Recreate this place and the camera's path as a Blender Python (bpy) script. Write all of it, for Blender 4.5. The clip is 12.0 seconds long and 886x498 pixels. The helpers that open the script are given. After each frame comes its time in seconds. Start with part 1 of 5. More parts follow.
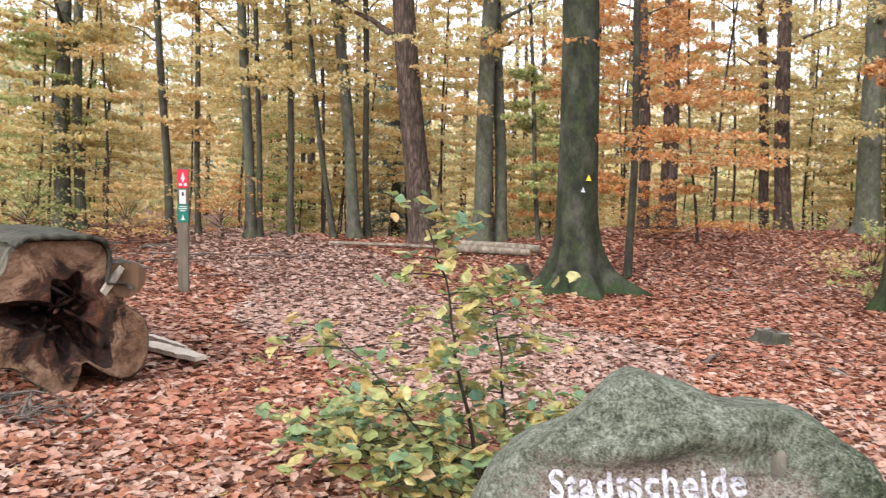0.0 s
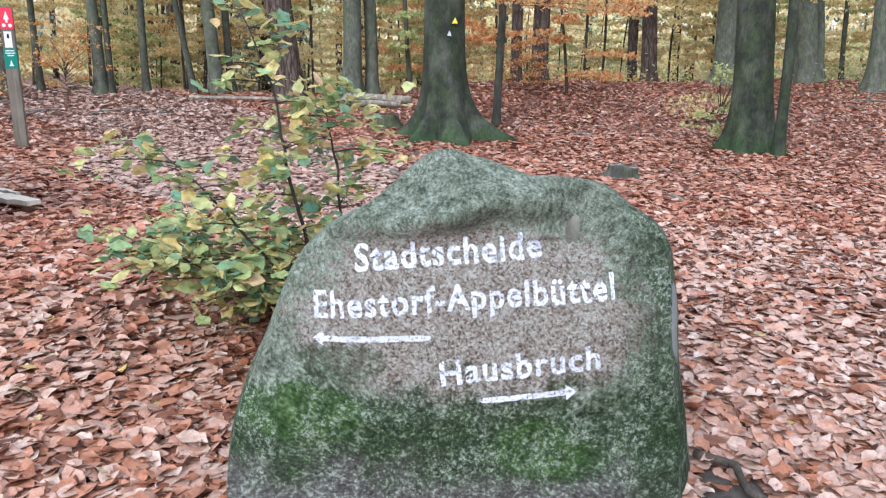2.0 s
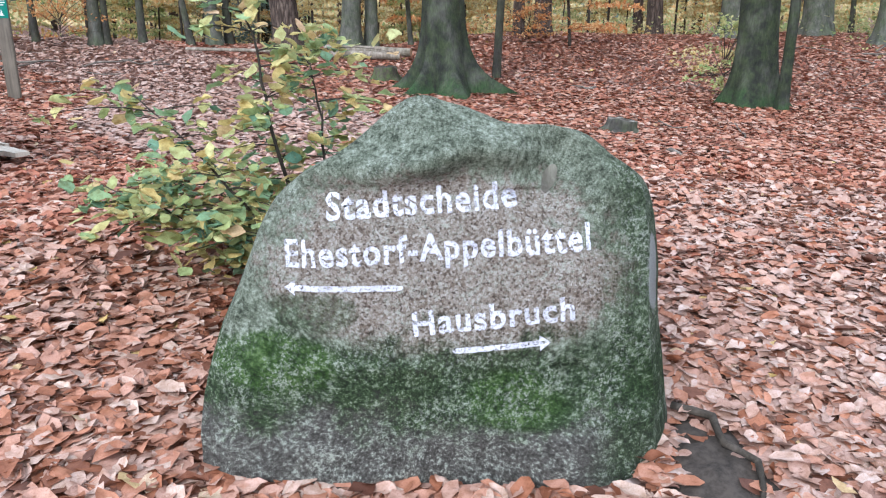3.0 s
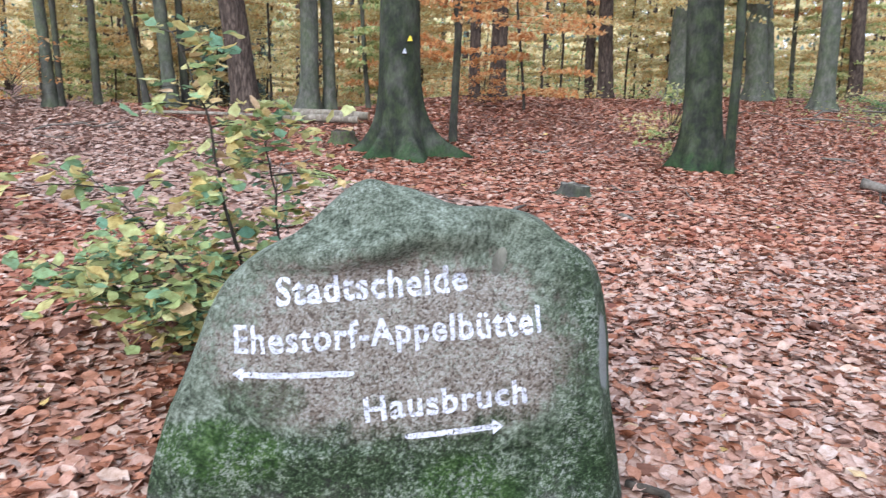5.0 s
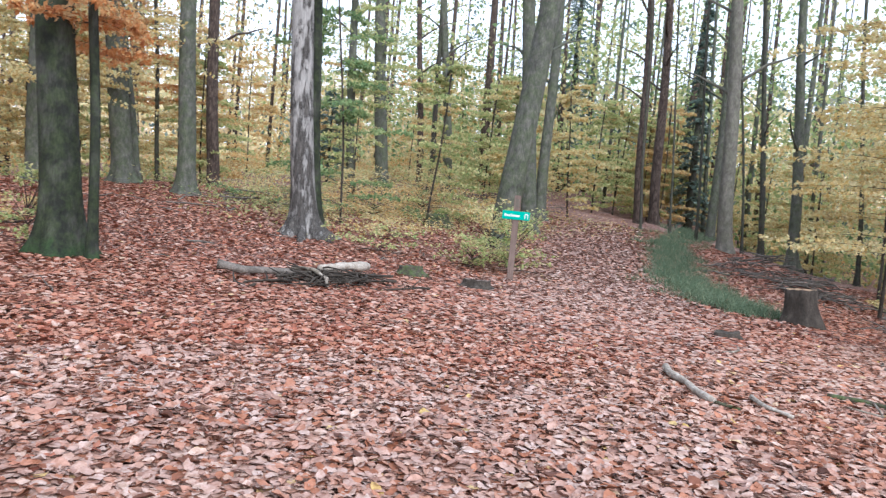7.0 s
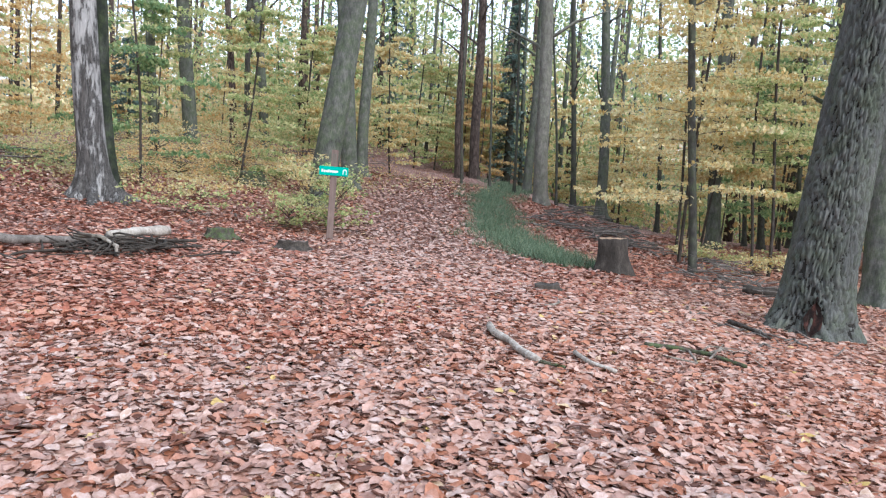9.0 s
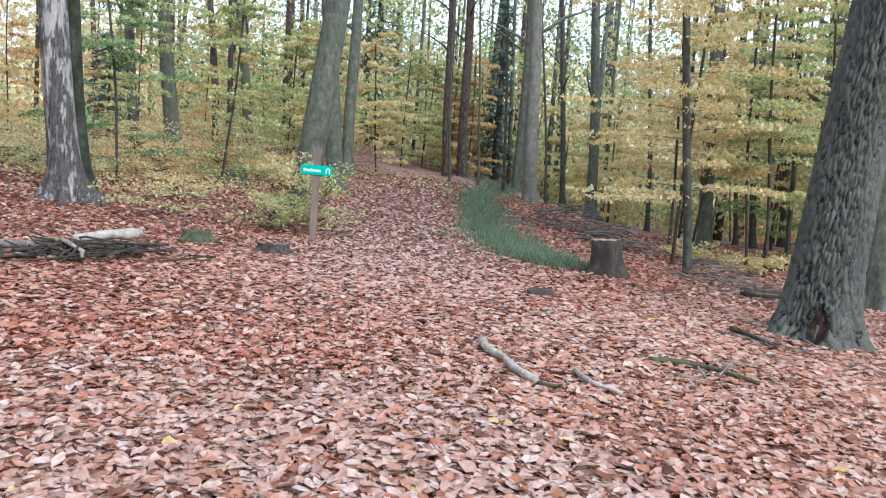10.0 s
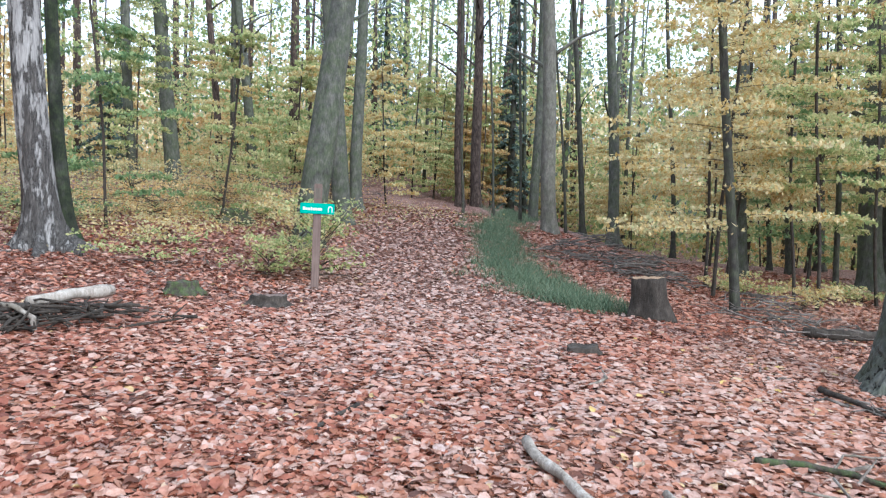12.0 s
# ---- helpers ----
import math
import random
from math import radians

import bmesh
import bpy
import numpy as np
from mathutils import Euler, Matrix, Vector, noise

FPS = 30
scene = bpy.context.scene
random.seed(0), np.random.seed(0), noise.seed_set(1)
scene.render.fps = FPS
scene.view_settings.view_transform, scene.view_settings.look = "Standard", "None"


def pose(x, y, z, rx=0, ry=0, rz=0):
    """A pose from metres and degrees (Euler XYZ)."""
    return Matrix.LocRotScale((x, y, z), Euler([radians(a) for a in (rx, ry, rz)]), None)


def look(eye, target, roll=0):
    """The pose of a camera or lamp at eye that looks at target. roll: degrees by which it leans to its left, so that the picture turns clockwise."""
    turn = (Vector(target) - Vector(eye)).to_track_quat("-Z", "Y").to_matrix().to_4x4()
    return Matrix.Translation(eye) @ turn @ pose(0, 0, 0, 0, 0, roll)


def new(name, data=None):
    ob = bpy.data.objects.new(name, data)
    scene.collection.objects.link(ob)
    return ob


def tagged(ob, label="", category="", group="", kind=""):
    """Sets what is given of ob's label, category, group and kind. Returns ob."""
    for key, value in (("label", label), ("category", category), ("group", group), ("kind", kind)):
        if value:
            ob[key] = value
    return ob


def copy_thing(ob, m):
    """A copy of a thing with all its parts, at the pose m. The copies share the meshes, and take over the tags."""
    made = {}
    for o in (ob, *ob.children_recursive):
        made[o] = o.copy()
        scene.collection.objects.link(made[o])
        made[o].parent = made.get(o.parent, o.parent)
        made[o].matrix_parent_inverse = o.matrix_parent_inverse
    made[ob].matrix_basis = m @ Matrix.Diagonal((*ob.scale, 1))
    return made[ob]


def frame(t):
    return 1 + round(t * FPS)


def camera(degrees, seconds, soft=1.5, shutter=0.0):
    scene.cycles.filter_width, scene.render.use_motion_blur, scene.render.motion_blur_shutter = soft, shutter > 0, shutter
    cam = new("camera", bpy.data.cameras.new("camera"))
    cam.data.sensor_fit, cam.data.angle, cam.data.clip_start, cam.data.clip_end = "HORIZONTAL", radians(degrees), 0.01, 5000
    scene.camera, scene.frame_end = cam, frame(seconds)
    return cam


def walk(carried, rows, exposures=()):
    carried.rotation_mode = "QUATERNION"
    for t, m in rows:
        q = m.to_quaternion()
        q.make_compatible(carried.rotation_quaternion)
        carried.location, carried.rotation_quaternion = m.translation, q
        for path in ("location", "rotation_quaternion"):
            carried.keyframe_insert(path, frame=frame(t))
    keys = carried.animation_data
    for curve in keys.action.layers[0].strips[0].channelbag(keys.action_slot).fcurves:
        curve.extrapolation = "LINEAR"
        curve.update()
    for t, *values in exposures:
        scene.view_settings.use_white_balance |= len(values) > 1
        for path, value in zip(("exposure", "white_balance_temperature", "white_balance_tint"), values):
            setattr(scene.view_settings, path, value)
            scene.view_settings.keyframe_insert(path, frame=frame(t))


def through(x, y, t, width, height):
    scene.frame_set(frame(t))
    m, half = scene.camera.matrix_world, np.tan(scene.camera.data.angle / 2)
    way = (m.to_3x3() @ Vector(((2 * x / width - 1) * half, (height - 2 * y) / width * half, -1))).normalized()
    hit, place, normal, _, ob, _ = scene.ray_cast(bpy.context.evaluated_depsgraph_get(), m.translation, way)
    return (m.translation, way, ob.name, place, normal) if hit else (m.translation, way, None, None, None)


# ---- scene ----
cam = camera(61.6, 12.0, soft=1.2, shutter=0.2)
PATH = [
    (0, (0.856, 0.281, 1.442), (0.388, 2.222, 1.323), 2.1),
    (0.5, (0.897, 0.301, 1.406), (0.619, 2.275, 1.239), 1.9),
    (1, (0.946, 0.291, 1.328), (0.74, 2.268, 1.107), 1.9),
    (1.5, (0.998, 0.31, 1.236), (0.841, 2.275, 0.897), 1.8),
    (2, (1.11, 0.334, 1.168), (0.963, 2.274, 0.706), 1.7),
    (2.5, (1.189, 0.359, 1.151), (1.037, 2.276, 0.6), 1.7),
    (2.7, (1.2, 0.365, 1.14), (1.049, 2.274, 0.564), 1.7),
    (4.3, (1.203, 0.387, 1.175), (1.036, 2.305, 0.635), 2.7),
    (4.5, (1.2, 0.385, 1.184), (1.034, 2.312, 0.671), 2.7),
    (5, (1.222, 0.384, 1.223), (1.172, 2.338, 0.799), 2.2),
    (5.5, (1.297, 0.382, 1.264), (1.63, 2.327, 0.934), 2.7),
    (6, (1.386, 0.315, 1.307), (2.191, 2.131, 1.071), 4.0),
    (6.5, (1.387, 0.351, 1.307), (2.58, 1.95, 1.161), 5.1),
    (7, (1.404, 0.359, 1.315), (2.782, 1.804, 1.195), 4.6),
    (7.5, (1.562, 0.375, 1.285), (3.072, 1.682, 1.176), 3.9),
    (7.7, (1.613, 0.373, 1.28), (3.168, 1.626, 1.166), 3.8),
    (9.3, (2.056, 0.772, 1.292), (3.754, 1.81, 1.088), 3.7),
    (9.5, (2.132, 0.824, 1.3), (3.845, 1.837, 1.103), 3.6),
    (10, (2.393, 0.965, 1.311), (4.083, 2.014, 1.107), 3.7),
    (10.5, (2.665, 1.151, 1.328), (4.336, 2.233, 1.133), 4.4),
    (11, (2.97, 1.373, 1.362), (4.638, 2.458, 1.159), 2.9),
    (11.5, (3.326, 1.595, 1.385), (4.991, 2.687, 1.198), 2.1),
    (12, (3.621, 1.841, 1.408), (5.296, 2.926, 1.277), 1.9),
]
walk(cam, [(t, look(eye, target, roll)) for t, eye, target, roll in PATH],
     [(0, 0.8, 6500, 14), (1.0, 0.86, 5800, 8), (2.5, 0.84, 5500, 8), (5.5, 0.84, 5500, 8), (6.5, 0.82, 5450, 8), (7, 0.68, 5600, 11), (12, 0.76, 5400, 8)])

# ---- world and light: an overcast November day ----
world = bpy.data.worlds.new("sky")
scene.world = world
world.use_nodes = True
wn, wl = world.node_tree.nodes, world.node_tree.links
wn.clear()
sky = wn.new("ShaderNodeTexSky")
sky.sky_type = "NISHITA"
sky.sun_disc = False
sky.sun_elevation = radians(32)
sky.sun_rotation = radians(200)
sky.dust_density = 4.0
cloud = wn.new("ShaderNodeMix")
cloud.data_type = "RGBA"
cloud.inputs["Factor"].default_value = 0.8
cloud.inputs["B"].default_value = (8.6, 8.9, 9.4, 1)
back = wn.new("ShaderNodeBackground")
back.inputs["Strength"].default_value = 0.15
wout = wn.new("ShaderNodeOutputWorld")
wl.new(sky.outputs[0], cloud.inputs["A"])
wl.new(cloud.outputs["Result"], back.inputs["Color"])
wl.new(back.outputs[0], wout.inputs[0])

sun_data = bpy.data.lights.new("sun", "SUN")
sun_data.energy = 2.2
sun_data.angle = radians(25)
sun_data.color = (1.0, 0.96, 0.9)
sun = new("sun", sun_data)
sun.matrix_world = look((0, 0, 30), (6, 14, 0))
sun.rotation_euler = Euler((radians(58), 0, radians(-20)))


# ---- materials ----
def ramp_stops(node, stops):
    el = node.color_ramp.elements
    while len(el) < len(stops):
        el.new(0.5)
    for e, (p, c) in zip(el, stops):
        e.position, e.color = p, (*c, 1)


class Mat:
    """A node material under construction."""

    def __init__(self, name, rough=0.8):
        self.m = bpy.data.materials.new(name)
        self.m.use_nodes = True
        self.n, self.l = self.m.node_tree.nodes, self.m.node_tree.links
        self.b = self.n["Principled BSDF"]
        self.out = self.n["Material Output"]
        self.b.inputs["Roughness"].default_value = rough
        self.b.inputs["Specular IOR Level"].default_value = 0.25
        self.co = self.n.new("ShaderNodeTexCoord").outputs["Object"]

    def stretch(self, sx, sy, sz, coord=None):
        m = self.n.new("ShaderNodeMapping")
        m.inputs["Scale"].default_value = (sx, sy, sz)
        self.l.new(coord or self.co, m.inputs[0])
        return m.outputs[0]

    def noise(self, scale, coord=None, detail=5, rough=0.6, warp=0.0):
        t = self.n.new("ShaderNodeTexNoise")
        t.inputs["Scale"].default_value = scale
        t.inputs["Detail"].default_value = detail
        t.inputs["Roughness"].default_value = rough
        t.inputs["Distortion"].default_value = warp
        self.l.new(coord or self.co, t.inputs["Vector"])
        return t.outputs["Fac"]

    def voronoi(self, scale, coord=None, feature="F1"):
        t = self.n.new("ShaderNodeTexVoronoi")
        t.feature = feature
        t.inputs["Scale"].default_value = scale
        self.l.new(coord or self.co, t.inputs["Vector"])
        return t.outputs

    def ramp(self, fac, *stops):
        r = self.n.new("ShaderNodeValToRGB")
        ramp_stops(r, stops)
        self.l.new(fac, r.inputs[0])
        return r.outputs[0]

    def band(self, fac, lo, hi):
        r = self.n.new("ShaderNodeMapRange")
        r.inputs["From Min"].default_value, r.inputs["From Max"].default_value = lo, hi
        self.l.new(fac, r.inputs[0])
        return r.outputs[0]

    def mix(self, fac, a, b, blend="MIX"):
        x = self.n.new("ShaderNodeMix")
        x.data_type, x.blend_type = "RGBA", blend
        for key, v in (("Factor", fac), ("A", a), ("B", b)):
            s = x.inputs[key]
            if isinstance(v, (int, float)):
                s.default_value = v
            elif isinstance(v, tuple):
                s.default_value = (*v, 1)
            else:
                self.l.new(v, s)
        return x.outputs["Result"]

    def math(self, op, a, b=0.0):
        x = self.n.new("ShaderNodeMath")
        x.operation = op
        for i, v in enumerate((a, b)):
            if isinstance(v, (int, float)):
                x.inputs[i].default_value = v
            else:
                self.l.new(v, x.inputs[i])
        return x.outputs[0]

    def axis(self, which, coord=None):
        s = self.n.new("ShaderNodeSeparateXYZ")
        self.l.new(coord or self.co, s.inputs[0])
        return s.outputs[which]

    def up(self):
        return self.axis("Z", self.n.new("ShaderNodeNewGeometry").outputs["Normal"])

    def island(self):
        return self.n.new("ShaderNodeNewGeometry").outputs["Random Per Island"]

    def each(self):
        return self.n.new("ShaderNodeObjectInfo").outputs["Random"]

    def done(self, colour, height=None, strength=0.5, dist=0.02):
        self.l.new(colour, self.b.inputs["Base Color"]) if not isinstance(colour, tuple) else None
        if isinstance(colour, tuple):
            self.b.inputs["Base Color"].default_value = (*colour, 1)
        if height is not None:
            bp = self.n.new("ShaderNodeBump")
            bp.inputs["Strength"].default_value, bp.inputs["Distance"].default_value = strength, dist
            self.l.new(height, bp.inputs["Height"])
            self.l.new(bp.outputs[0], self.b.inputs["Normal"])
        return self.m


def leaf_material(name, stops, through=0.4, rough=0.55):
    """Leaves: each one takes its own tone; part of the light passes through."""
    k = Mat(name, rough)
    c = k.ramp(k.island(), *stops)
    c = k.mix(k.band(k.noise(30.0), 0.38, 0.66), c, k.mix(1.0, c, (0.68, 0.6, 0.52), "MULTIPLY"))
    c = k.mix(k.band(k.noise(170.0, None, 4, 0.7), 0.5, 0.7), c, k.mix(1.0, c, (0.7, 0.62, 0.55), "MULTIPLY"))
    k.l.new(c, k.b.inputs["Base Color"])
    tr = k.n.new("ShaderNodeBsdfTranslucent")
    k.l.new(c, tr.inputs[0])
    ms = k.n.new("ShaderNodeMixShader")
    ms.inputs[0].default_value = through
    k.l.new(k.b.outputs[0], ms.inputs[1])
    k.l.new(tr.outputs[0], ms.inputs[2])
    k.l.new(ms.outputs[0], k.out.inputs["Surface"])
    return k.m


def bark_material(name, dark, mid, light, moss=0.0, furrow=0.0, tone=9.0, foot=0.0, patches=3.2):
    k = Mat(name, 0.9)
    tall = k.stretch(1, 1, 0.22)
    blotch = k.noise(tone, k.stretch(1, 1, 0.5), 6, 0.65)
    c = k.ramp(blotch, (0.3, dark), (0.5, mid), (0.72, light))
    grain = k.noise(46.0, tall, 6, 0.7)
    c = k.mix(k.band(grain, 0.35, 0.75), k.mix(1.0, c, (0.55, 0.53, 0.5), "MULTIPLY"), c)
    h = grain
    if furrow:
        v = k.voronoi(furrow, k.stretch(1, 1, 0.16), "DISTANCE_TO_EDGE")[0]
        crack = k.band(v, 0.0, 0.16)
        c = k.mix(crack, k.mix(1.0, c, (0.42, 0.4, 0.38), "MULTIPLY"), c)
        h = k.math("ADD", k.math("MULTIPLY", crack, 1.5), grain)
    if moss:
        patch = k.band(k.noise(patches, None, 6, 0.7), 0.42, 0.62)
        c = k.mix(k.math("MULTIPLY", patch, moss), c, k.ramp(grain, (0.3, (0.03, 0.05, 0.015)), (0.7, (0.1, 0.14, 0.045))))
    if foot:
        rim = k.math("ADD", k.axis("Z"), k.math("MULTIPLY", k.noise(5.0, None, 5, 0.7), -1.1))
        c = k.mix(k.band(rim, foot - 0.45, foot - 0.8), c, k.ramp(grain, (0.3, (0.01, 0.022, 0.009)), (0.7, (0.035, 0.075, 0.022))))
    return k.done(c, h, 0.7, 0.02)


BEECH = bark_material("beech_bark", (0.05, 0.052, 0.044), (0.11, 0.112, 0.098), (0.2, 0.197, 0.172), 0.4)
BEECH_GREEN = bark_material("mossy_beech_bark", (0.008, 0.0095, 0.0075), (0.026, 0.029, 0.023), (0.1, 0.102, 0.088), 0.3, 0.0, 3.2, 0.12, 6.0)
GREY = bark_material("grey_bark", (0.1, 0.095, 0.08), (0.17, 0.16, 0.14), (0.26, 0.245, 0.21), 0.2)
PINE = bark_material("pine_bark", (0.05, 0.039, 0.033), (0.115, 0.085, 0.071), (0.2, 0.155, 0.132), 0.0, 14.0)
OAK = bark_material("oak_bark", (0.09, 0.092, 0.085), (0.125, 0.128, 0.118), (0.175, 0.177, 0.164), 0.3, 0.0, 2.0)
# Near-black oak bark: the shade of the grooves is put into this colour.
FISSURE_SHADE = bark_material("oak_fissure_shade", (0.012, 0.011, 0.009), (0.026, 0.024, 0.02), (0.05, 0.047, 0.04))
DARK = bark_material("dark_bark", (0.032, 0.03, 0.027), (0.065, 0.061, 0.054), (0.13, 0.123, 0.108), 0.3)
DEAD = bark_material("dead_wood", (0.06, 0.05, 0.042), (0.2, 0.18, 0.155), (0.42, 0.39, 0.35), 0.0, 7.0, 5.0)


def dead_material():
    """Bare silver wood with patches of old dark bark."""
    k = Mat("peeling_dead_bark", 0.9)
    g = k.noise(40.0, k.stretch(1, 1, 0.12), 6, 0.7)
    bare = k.ramp(g, (0.3, (0.16, 0.15, 0.14)), (0.55, (0.28, 0.267, 0.25)), (0.8, (0.41, 0.394, 0.37)))
    old = k.ramp(g, (0.35, (0.02, 0.018, 0.016)), (0.55, (0.08, 0.073, 0.066)), (0.75, (0.19, 0.176, 0.16)))
    edge = k.band(k.math("ADD", k.noise(6.0, k.stretch(1, 1, 0.22), 8, 0.8), k.math("MULTIPLY", k.axis("Z"), -0.018)), 0.44, 0.5)
    return k.done(k.mix(edge, bare, old), k.math("ADD", edge, k.math("MULTIPLY", g, 0.4)), 0.9, 0.03)


PEELING = dead_material()
BRUSH = bark_material("brushwood_bark", (0.08, 0.07, 0.061), (0.17, 0.15, 0.132), (0.31, 0.275, 0.245))
TWIG = bark_material("twig_bark", (0.03, 0.025, 0.02), (0.06, 0.05, 0.04), (0.12, 0.1, 0.085))
FALLEN = bark_material("fallen_wood", (0.09, 0.075, 0.06), (0.26, 0.22, 0.185), (0.5, 0.45, 0.4), 0.15)
PALE = bark_material("pale_wood", (0.28, 0.24, 0.2), (0.48, 0.43, 0.37), (0.66, 0.61, 0.55))
MOSSY = bark_material("mossy_wood", (0.035, 0.03, 0.024), (0.07, 0.06, 0.048), (0.14, 0.12, 0.1), 0.85, patches=11.0)

# Blue is raised through these five leaf tones to carry distance haze.
YELLOW = leaf_material("yellow_leaves", [(0.0, (0.56, 0.40, 0.13)), (0.35, (0.737, 0.609, 0.286)), (0.7, (0.795, 0.724, 0.442)), (1.0, (0.543, 0.598, 0.312))], 0.55)
GOLD = leaf_material("golden_leaves", [(0.0, (0.582, 0.357, 0.143)), (0.4, (0.737, 0.525, 0.221)), (0.75, (0.795, 0.662, 0.377)), (1.0, (0.582, 0.504, 0.260))], 0.55)
ORANGE = leaf_material("orange_leaves", [(0.0, (0.485, 0.210, 0.091)), (0.4, (0.698, 0.347, 0.130)), (0.75, (0.776, 0.493, 0.234)), (1.0, (0.718, 0.588, 0.338))], 0.55)
LIME = leaf_material("yellow_green_leaves", [(0.0, (0.272, 0.389, 0.156)), (0.4, (0.456, 0.546, 0.234)), (0.7, (0.640, 0.651, 0.312)), (1.0, (0.737, 0.693, 0.390))], 0.55)
GREEN = leaf_material("green_leaves", [(0.0, (0.126, 0.231, 0.104)), (0.5, (0.242, 0.378, 0.169)), (1.0, (0.407, 0.493, 0.234))], 0.5)
SAPLING = leaf_material("sapling_leaves", [(0.0, (0.16, 0.31, 0.22)), (0.17, (0.24, 0.38, 0.22)), (0.36, (0.38, 0.47, 0.2)), (0.64, (0.55, 0.56, 0.27)), (0.88, (0.68, 0.55, 0.22)), (1.0, (0.62, 0.44, 0.28))], 0.4)
NEEDLES = leaf_material("spruce_needles", [(0.0, (0.1, 0.16, 0.145)), (0.6, (0.17, 0.25, 0.22)), (1.0, (0.26, 0.34, 0.3))], 0.4)
LITTER = leaf_material("fallen_leaves", [(0.0, (0.1, 0.045, 0.032)), (0.12, (0.28, 0.11, 0.06)), (0.24, (0.42, 0.19, 0.115)), (0.38, (0.42, 0.215, 0.15)), (0.62, (0.47, 0.285, 0.225)), (0.85, (0.51, 0.355, 0.295)), (0.985, (0.55, 0.42, 0.355)), (1.0, (0.55, 0.4, 0.12))], 0.15, 0.55)
TRODDEN = leaf_material("trodden_leaves", [(0.0, (0.26, 0.15, 0.12)), (0.3, (0.38, 0.24, 0.195)), (0.7, (0.455, 0.32, 0.275)), (1.0, (0.51, 0.4, 0.36))], 0.1, 0.55)
RED_LITTER = leaf_material("red_fallen_leaves", [(0.0, (0.15, 0.05, 0.032)), (0.22, (0.31, 0.11, 0.068)), (0.6, (0.42, 0.185, 0.12)), (0.9, (0.48, 0.27, 0.2)), (1.0, (0.55, 0.4, 0.33))], 0.15, 0.55)
GRASS = leaf_material("grass_blades", [(0.0, (0.08, 0.14, 0.085)), (0.5, (0.14, 0.22, 0.135)), (1.0, (0.28, 0.34, 0.22))], 0.3)


def soil_material():
    """Forest floor: matted leaves over dark earth."""
    k = Mat("forest_floor", 0.85)
    wob = k.noise(9.0, None, 3)
    v = k.voronoi(17.0)
    tone = k.n.new("ShaderNodeSeparateColor")
    k.l.new(v["Color"], tone.inputs[0])
    leaf = k.ramp(tone.outputs[0], (0.0, (0.09, 0.05, 0.038)), (0.3, (0.21, 0.11, 0.08)), (0.6, (0.33, 0.19, 0.15)), (0.85, (0.42, 0.28, 0.235)), (1.0, (0.48, 0.37, 0.33)))
    gap = k.band(v["Distance"], 0.25, 0.7)
    c = k.mix(gap, leaf, k.mix(1.0, leaf, (0.55, 0.5, 0.48), "MULTIPLY"))
    c = k.mix(k.band(k.noise(0.55, None, 4), 0.45, 0.7), c, k.mix(1.0, c, (0.78, 0.62, 0.55), "MULTIPLY"))
    return k.done(c, k.math("SUBTRACT", wob, gap), 0.8, 0.03)


SOIL = soil_material()


